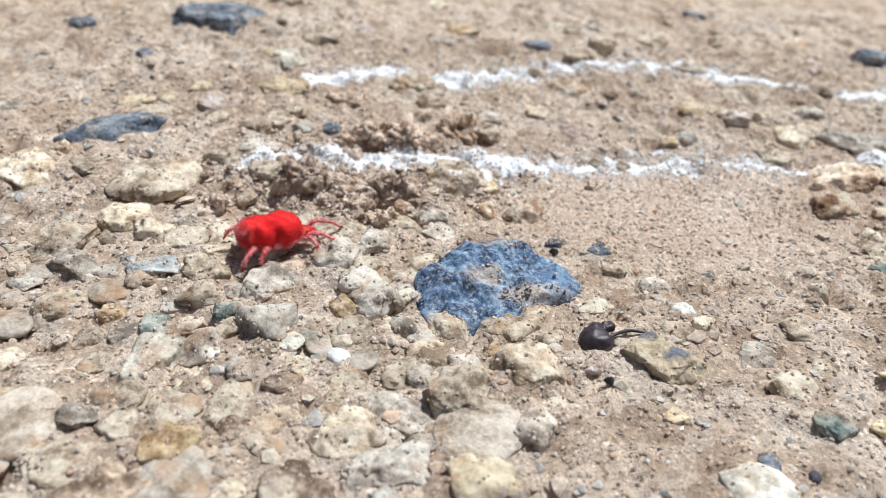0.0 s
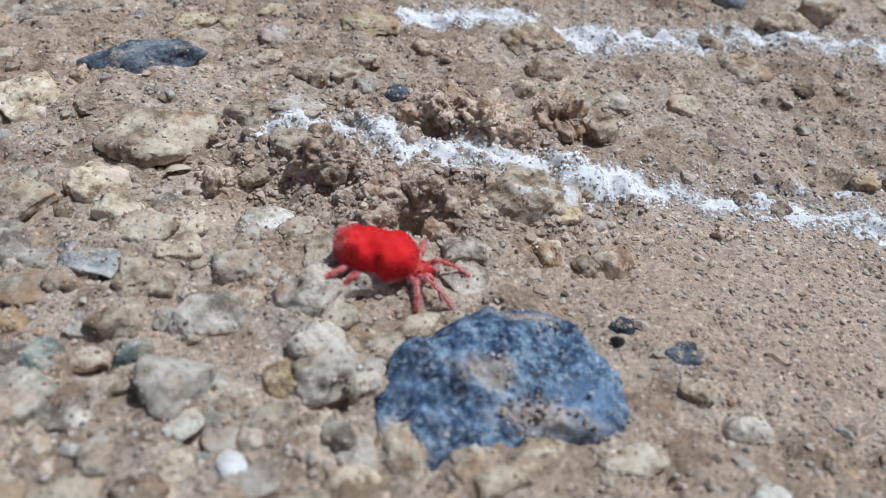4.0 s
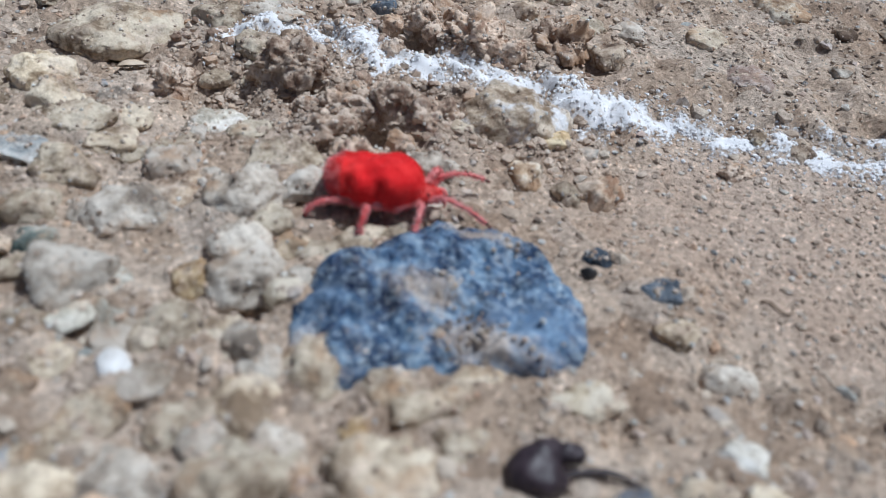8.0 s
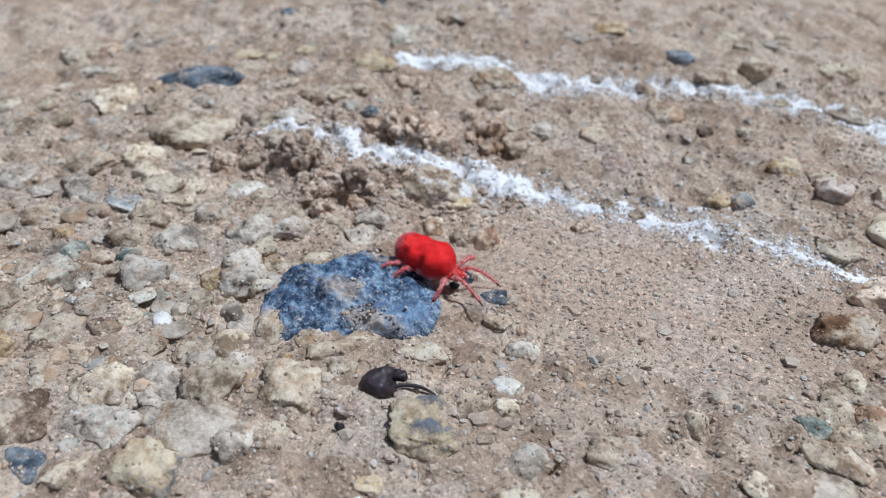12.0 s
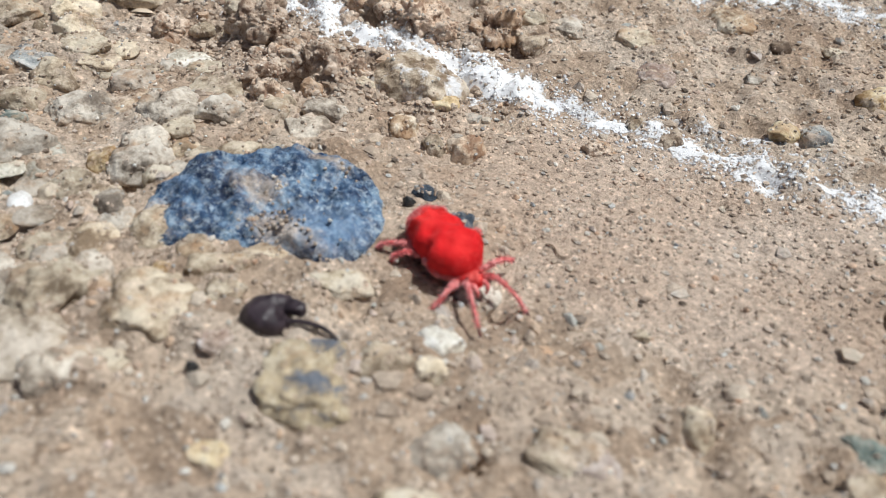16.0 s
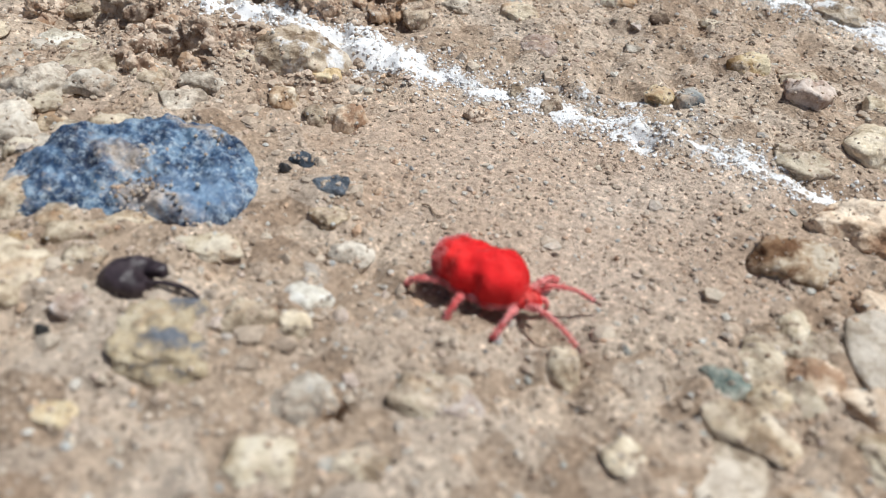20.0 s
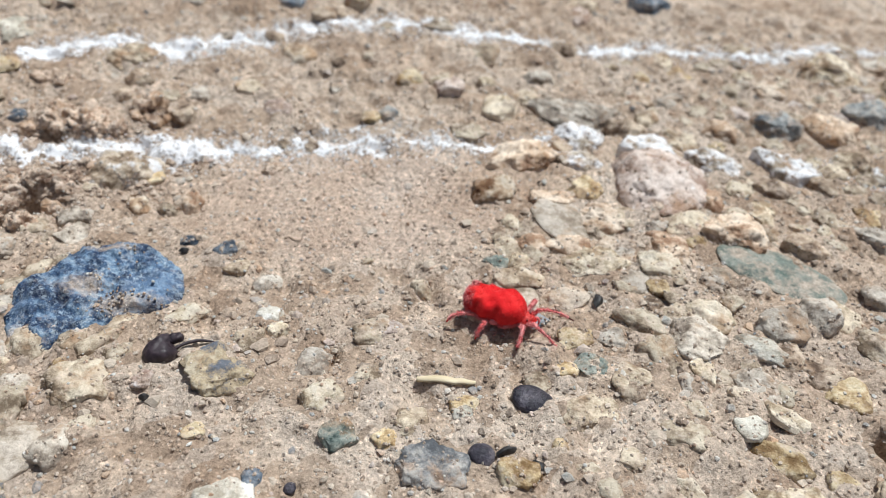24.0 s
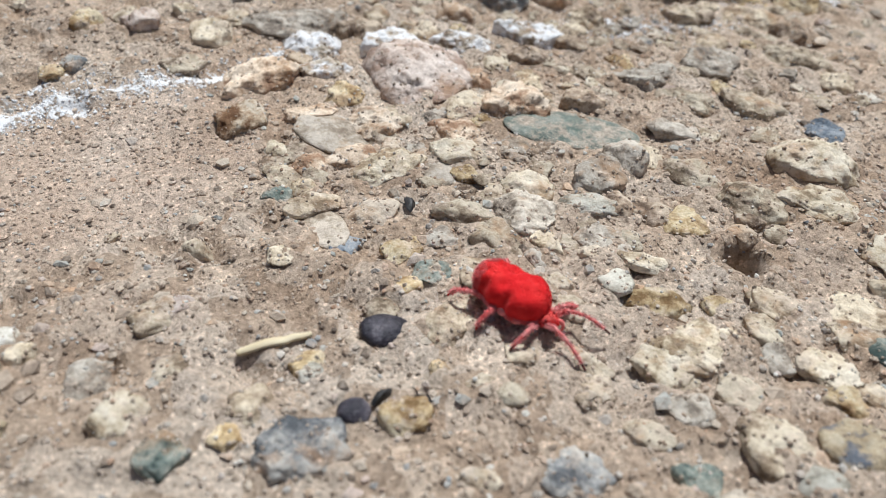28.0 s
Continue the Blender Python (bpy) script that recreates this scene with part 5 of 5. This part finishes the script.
# ---- the velvet mite ----
MITE_ROWS = [
    # seconds, x, y, lift, heading, nose down
    (0, -3.174, -2.12, 0.071, 15, 0), (0.5, -3.036, -1.98, 0.077, 14, 0), (1, -2.906, -1.92, 0.096, 12, 0), (1.5, -2.705, -1.89, 0.09, 10, 0), (2, -2.61, -1.88, 0.067, 8, 0),
    (2.5, -2.432, -1.85, 0.046, 5, 0), (3.5, -2.136, -1.85, 0.027, 0, 2), (4.5, -1.981, -1.881, 0.009, -3, 4), (5, -1.909, -1.901, 0.009, -2, 4), (5.5, -1.761, -1.921, 0.012, 2, 3),
    (6, -1.715, -1.963, 0.013, 6, 2), (6.5, -1.685, -1.983, 0.013, 8, 0), (7, -1.665, -1.983, 0.014, 10, 0), (7.5, -1.624, -1.963, 0.015, 12, 0), (8, -1.583, -2.002, 0.036, 12, 0),
    (8.5, -1.452, -1.982, 0.05, 11, -3), (9, -1.28, -2.031, 0.086, 8, -4), (9.5, -1.109, -2.051, 0.1, 5, -4), (10, -1.059, -2.031, 0.134, 8, -3), (10.5, -0.947, -1.991, 0.153, 11, -1),
    (11, -0.716, -2.04, 0.182, 9, 1), (11.5, -0.546, -2.103, 0.204, 2, 2), (12, -0.334, -2.052, 0.11, -8, 4), (12.5, -0.148, -2.077, 0.085, -22, 8), (13, 0.038, -2.206, 0.06, -36, 10),
    (13.5, 0.18, -2.311, 0.06, -42, 8), (14.5, 0.388, -2.368, 0.02, -38, 4), (15.5, 0.548, -2.416, 0, -30, 2), (16, 0.642, -2.517, 0, -24, 0), (16.5, 0.777, -2.559, 0, -17, 0),
    (17, 0.896, -2.571, 0, -16, 0), (17.5, 0.979, -2.595, 0, -14, 0), (18, 1.042, -2.6, 0, -9, 0), (18.5, 1.207, -2.604, 0, -6, 0), (19, 1.405, -2.566, 0, -3, 0),
    (19.5, 1.772, -2.489, 0, -2, 0), (20, 2.04, -2.543, 0, -3, 0), (20.5, 2.184, -2.71, 0, -16, 0), (21, 2.367, -2.771, 0.02, -28, 0), (21.5, 2.6, -2.85, 0.03, -31, 0),
    (22, 2.838, -2.94, 0.03, -34, 0), (22.5, 3.109, -3.128, 0.02, -33, 0), (23.5, 3.438, -3.455, 0, -30, 0), (24.5, 3.717, -3.718, 0, -27, 0), (25, 3.917, -3.87, 0, -28, 0),
    (25.5, 4.088, -4.042, 0, -32, 0), (26, 4.29, -4.274, 0, -36, 0), (26.5, 4.472, -4.485, 0, -40, 0), (27, 4.653, -4.736, 0, -46, 0), (27.5, 4.746, -4.949, 0, -60, 0),
    (28, 4.749, -5.133, 0, -73, 0)]
LEGS = (("front", (0.34, 0.055, 0.12), (0.14, 0.07, 0.07), (0.32, 0.13, 0.01), (0.48, 0.17, -0.115), 0.018, 0.0),
        ("second", (0.30, 0.085, 0.11), (0.05, 0.14, 0.05), (0.06, 0.26, -0.01), (0.05, 0.33, -0.105), 0.020, 0.5),
        ("third", (-0.06, 0.15, 0.11), (-0.03, 0.13, 0.04), (-0.07, 0.21, -0.01), (-0.09, 0.24, -0.105), 0.021, 0.1),
        ("fourth", (-0.17, 0.13, 0.11), (-0.11, 0.11, 0.04), (-0.21, 0.18, 0.01), (-0.28, 0.21, -0.105), 0.021, 0.6))


def bristles(points, normals, length, width, seed):
    """Short stiff hairs: slim three-sided spikes."""
    rng = np.random.default_rng(seed)
    n = len(points)
    nr = normals + 0.25 * rng.normal(size=(n, 3))
    nr /= np.linalg.norm(nr, axis=1)[:, None]
    side = np.cross(nr, rng.normal(size=(n, 3)))
    side /= np.linalg.norm(side, axis=1)[:, None]
    other = np.cross(nr, side)
    ln = length * rng.uniform(0.6, 1.25, n)[:, None]
    foot = points - nr * length * 0.25
    verts = np.stack([foot + side * width, foot + (-0.5 * side + 0.87 * other) * width, foot + (-0.5 * side - 0.87 * other) * width, points + nr * ln], 1).reshape(-1, 3)
    k = np.arange(n)[:, None, None] * 4
    faces = (np.array([[0, 1, 3], [1, 2, 3], [2, 0, 3]])[None] + k).reshape(-1, 3)
    return verts, faces


def mite_body(v):
    """The plump two-lobed trunk, from directions on a sphere."""
    x, y, z = v.T
    a = np.sign(x) * np.abs(x) ** 0.72
    wide = 0.225 + 0.035 * np.exp(-((a - 0.45) / 0.35) ** 2) + 0.012 * np.exp(-((a + 0.45) / 0.3) ** 2) - 0.006 * np.exp(-((a - 0.0) / 0.12) ** 2)
    tall = 0.150 + 0.012 * np.exp(-((a + 0.6) / 0.3) ** 2) - 0.010 * np.exp(-((a + 0.12) / 0.12) ** 2) + 0.012 * np.exp(-((a - 0.4) / 0.3) ** 2)
    p = np.stack([a * 0.350 - 0.03, np.sign(y) * np.abs(y) ** 0.78 * wide * 0.93, np.sign(z) * np.abs(z) ** 0.75 * tall * 1.10 + 0.208], 1)
    for dx, dy, r, depth in ((0.12, 0.09, 0.06, 0.028), (0.12, -0.09, 0.06, 0.028), (-0.07, 0.10, 0.065, 0.034), (-0.07, -0.10, 0.065, 0.034), (-0.22, 0.06, 0.05, 0.030),
                            (-0.22, -0.06, 0.05, 0.030), (0.22, 0.0, 0.05, 0.02), (0.02, 0.22, 0.05, 0.036), (0.02, -0.22, 0.05, 0.036), (0.02, 0.0, 0.05, 0.025), (-0.20, 0.19, 0.05, 0.034), (-0.20, -0.19, 0.05, 0.034), (-0.14, 0.0, 0.06, 0.026), (-0.30, 0.09, 0.04, 0.03), (-0.30, -0.09, 0.04, 0.03)):
        dent = depth * np.exp(-((p[:, 0] - dx) ** 2 + (p[:, 1] - dy) ** 2) / (r * r))
        p[:, 2] -= np.where(z > -0.1, dent, 0)
        p[:, 1] -= np.where(np.abs(dy) > 0.15, np.sign(dy) * dent * 0.8, 0)
    fold = np.sin(26 * p[:, 0] + 5 * np.abs(p[:, 1]) + 0.8 * fractal(p[:, 0], p[:, 1], p[:, 2], 0.2, 690, 2))
    p -= v * (0.007 * np.clip(fold, 0, 1) ** 2 * np.clip(1.2 - np.abs(z), 0, 1))[:, None]
    p += v * (0.008 * fractal(p[:, 0], p[:, 1], p[:, 2], 0.16, 700, 2))[:, None]
    return p


def velvet_mite():
    root = tagged(new("velvet_mite"), "bright red velvet mite walking on eight pink hairy legs", "mite")
    v, f = ico(6)
    p = mite_body(v)
    trunk = part("trunk", p, f, MAT_VELVET, root, "scarlet velvety dimpled trunk")
    nv = np.array([q.vector[:] for q in trunk.data.vertex_normals])
    pick = np.random.default_rng(5).permutation(len(p))[:20000]
    hv, hf = bristles(p[pick], nv[pick], 0.009, 0.0026, 6)
    part("velvet_coat", hv, hf, MAT_PILE, trunk, "dense short red hair", smooth=False)
    # pale hairs; their colour also carries the backlit glow of edge and rear
    edge = np.nonzero((p[:, 2] < 0.17) & (p[:, 2] > 0.075) | (p[:, 0] < -0.25))[0]
    edge = np.random.default_rng(9).permutation(edge)[:4200]
    hv, hf = bristles(p[edge], nv[edge], 0.026, 0.0028, 10)
    part("fringe", hv, hf, MAT_FRINGE, trunk, "pale pink hair along its lower edge and hind end, paler as if backlit", smooth=False)
    # hind hairs in the paler colour paint the backlit rear of the trunk
    hind = np.nonzero((p[:, 0] < -0.16) & (p[:, 2] > 0.2))[0]
    hind = np.random.default_rng(11).permutation(hind)[:5000]
    hv, hf = bristles(p[hind], nv[hind], 0.012, 0.0016, 12)
    part("hind_fuzz", hv, hf, MAT_BACKLIT_FUZZ, trunk, "fuzz over its hind end, coloured paler pink as backlit velvet", smooth=False)
    h, hfaces = ico(4)
    hp = h * (0.10, 0.085, 0.06) + (0.34, 0, 0.13)
    hp[:, 1] *= np.interp(hp[:, 0], (0.28, 0.47), (1.15, 0.6))
    hp += h * (0.008 * fractal(hp[:, 0], hp[:, 1], hp[:, 2], 0.05, 720, 2))[:, None]
    head = part("head", hp, hfaces, MAT_HEAD, root, "small pinkish red head")
    pick = np.random.default_rng(7).permutation(len(hp))[:700]
    hv, hf = bristles(hp[pick], h[pick], 0.022, 0.004, 8)
    part("head_hair", hv, hf, MAT_PILE, head, smooth=False)
    for s in (1, -1):
        pv, pf = tube(spline([(0.40, 0.035 * s, 0.130), (0.45, 0.05 * s, 0.140), (0.48, 0.045 * s, 0.105), (0.475, 0.035 * s, 0.060)], 5), np.interp(np.linspace(0, 1, 16), (0, 0.4, 1), (0.022, 0.02, 0.008)), 8)
        part("palp", pv, pf, MAT_LEG, head)
        ev, ef = ico(3)
        part("eye", ev * 0.012 + (0.36, 0.060 * s, 0.172), ef, MAT_CLAW, head)
        for lx, ly, lz, size in ((0.14, 0.16, 0.115, 0.062), (0.02, 0.175, 0.12, 0.058)):
            lv, lf = ico(4)
            lp = lv * (size, 0.045, size * 0.75) + (lx, ly * s, lz)
            part("flank_lobe", lp + lv * (0.006 * fractal(lp[:, 0], lp[:, 1], lp[:, 2], 0.05, 730, 2))[:, None], lf, MAT_FRINGE, trunk, "pale pink lobe under its flank")
    legs = []
    for name, hip, knee, shin, tip, r, phase in LEGS:
        for s in (1, -1):
            m = np.array((1, s, 1))
            curve = spline([np.zeros(3), np.array(knee) * m * 0.55, np.array(knee) * m, np.array(shin) * m, np.array(tip) * m], 7)
            n = len(curve)
            u = np.linspace(0, 1, n)
            rad = r * (1 - 0.42 * u) * (1 + 0.20 * np.cos(2 * math.pi * u * 5))
            rad[-3:] *= (0.95, 0.75, 0.45)
            cut = n - 4
            hx, hy, hz = np.array(hip) * m
            tv, tf = tube(curve[:cut + 1], rad[:cut + 1], 10)
            leg = part("leg", tv, tf, MAT_LEG, root, "pink leg with pale hairs", pose(hx * CM, hy * CM, hz * CM))
            cv, cf = tube(curve[cut:], rad[cut:] * 1.02, 8)
            part("foot", cv, cf, MAT_CLAW if name in ("front", "second") else MAT_HEAD, leg, "dark red foot")
            tv = np.array(tv)
            centre = np.repeat(curve[:cut + 1], 10, axis=0)
            nn = tv - centre
            nn /= np.linalg.norm(nn, axis=1)[:, None] + 1e-9
            rng = np.random.default_rng(len(legs) + 20)
            i = rng.integers(0, len(tv), 620)
            jitter = curve[np.minimum(i // 10 + 1, cut)] - curve[i // 10]
            hv, hf = bristles(tv[i] + jitter * rng.random((620, 1)), nn[i], 0.024, 0.0028, len(legs) + 40)
            part("leg_hair", hv, hf, MAT_FRINGE, leg, smooth=False)
            legs.append((leg, (hx, hy, hz), s, phase + (0.5 if s < 0 else 0.0), name))
    return root, legs


mite, mite_legs = velvet_mite()


def motions():
    rows = []
    for t, x, y, lift, head, nose in MITE_ROWS:
        z = float(lay(np.array(x), np.array(y))) + lift + 0.02
        rows.append((t, pose(x * CM, y * CM, z * CM, 0, nose, head)))
    walk(mite, rows)
    times = np.array([r[0] for r in MITE_ROWS])
    step = np.r_[0, np.cumsum([math.hypot(b[1] - a[1], b[2] - a[2]) + 0.012 * abs(b[4] - a[4]) * 0.3 for a, b in zip(MITE_ROWS, MITE_ROWS[1:])])]
    for leg, (hx, hy, hz), s, phase, name in mite_legs:
        swing = {"front": 11, "second": 15, "third": 17, "fourth": 15}[name]
        out = []
        for i in range(141):
            t = i * 0.2
            a = 2 * math.pi * (np.interp(t, times, step) / 0.42 + phase)
            lifted = max(0.0, math.sin(a)) * 9
            out.append((t, pose(hx * CM, hy * CM, hz * CM, s * lifted * (0.4 if name == "front" else 1), -lifted if name == "front" else 0, -s * swing * math.cos(a))))
        walk(leg, out)


motions()
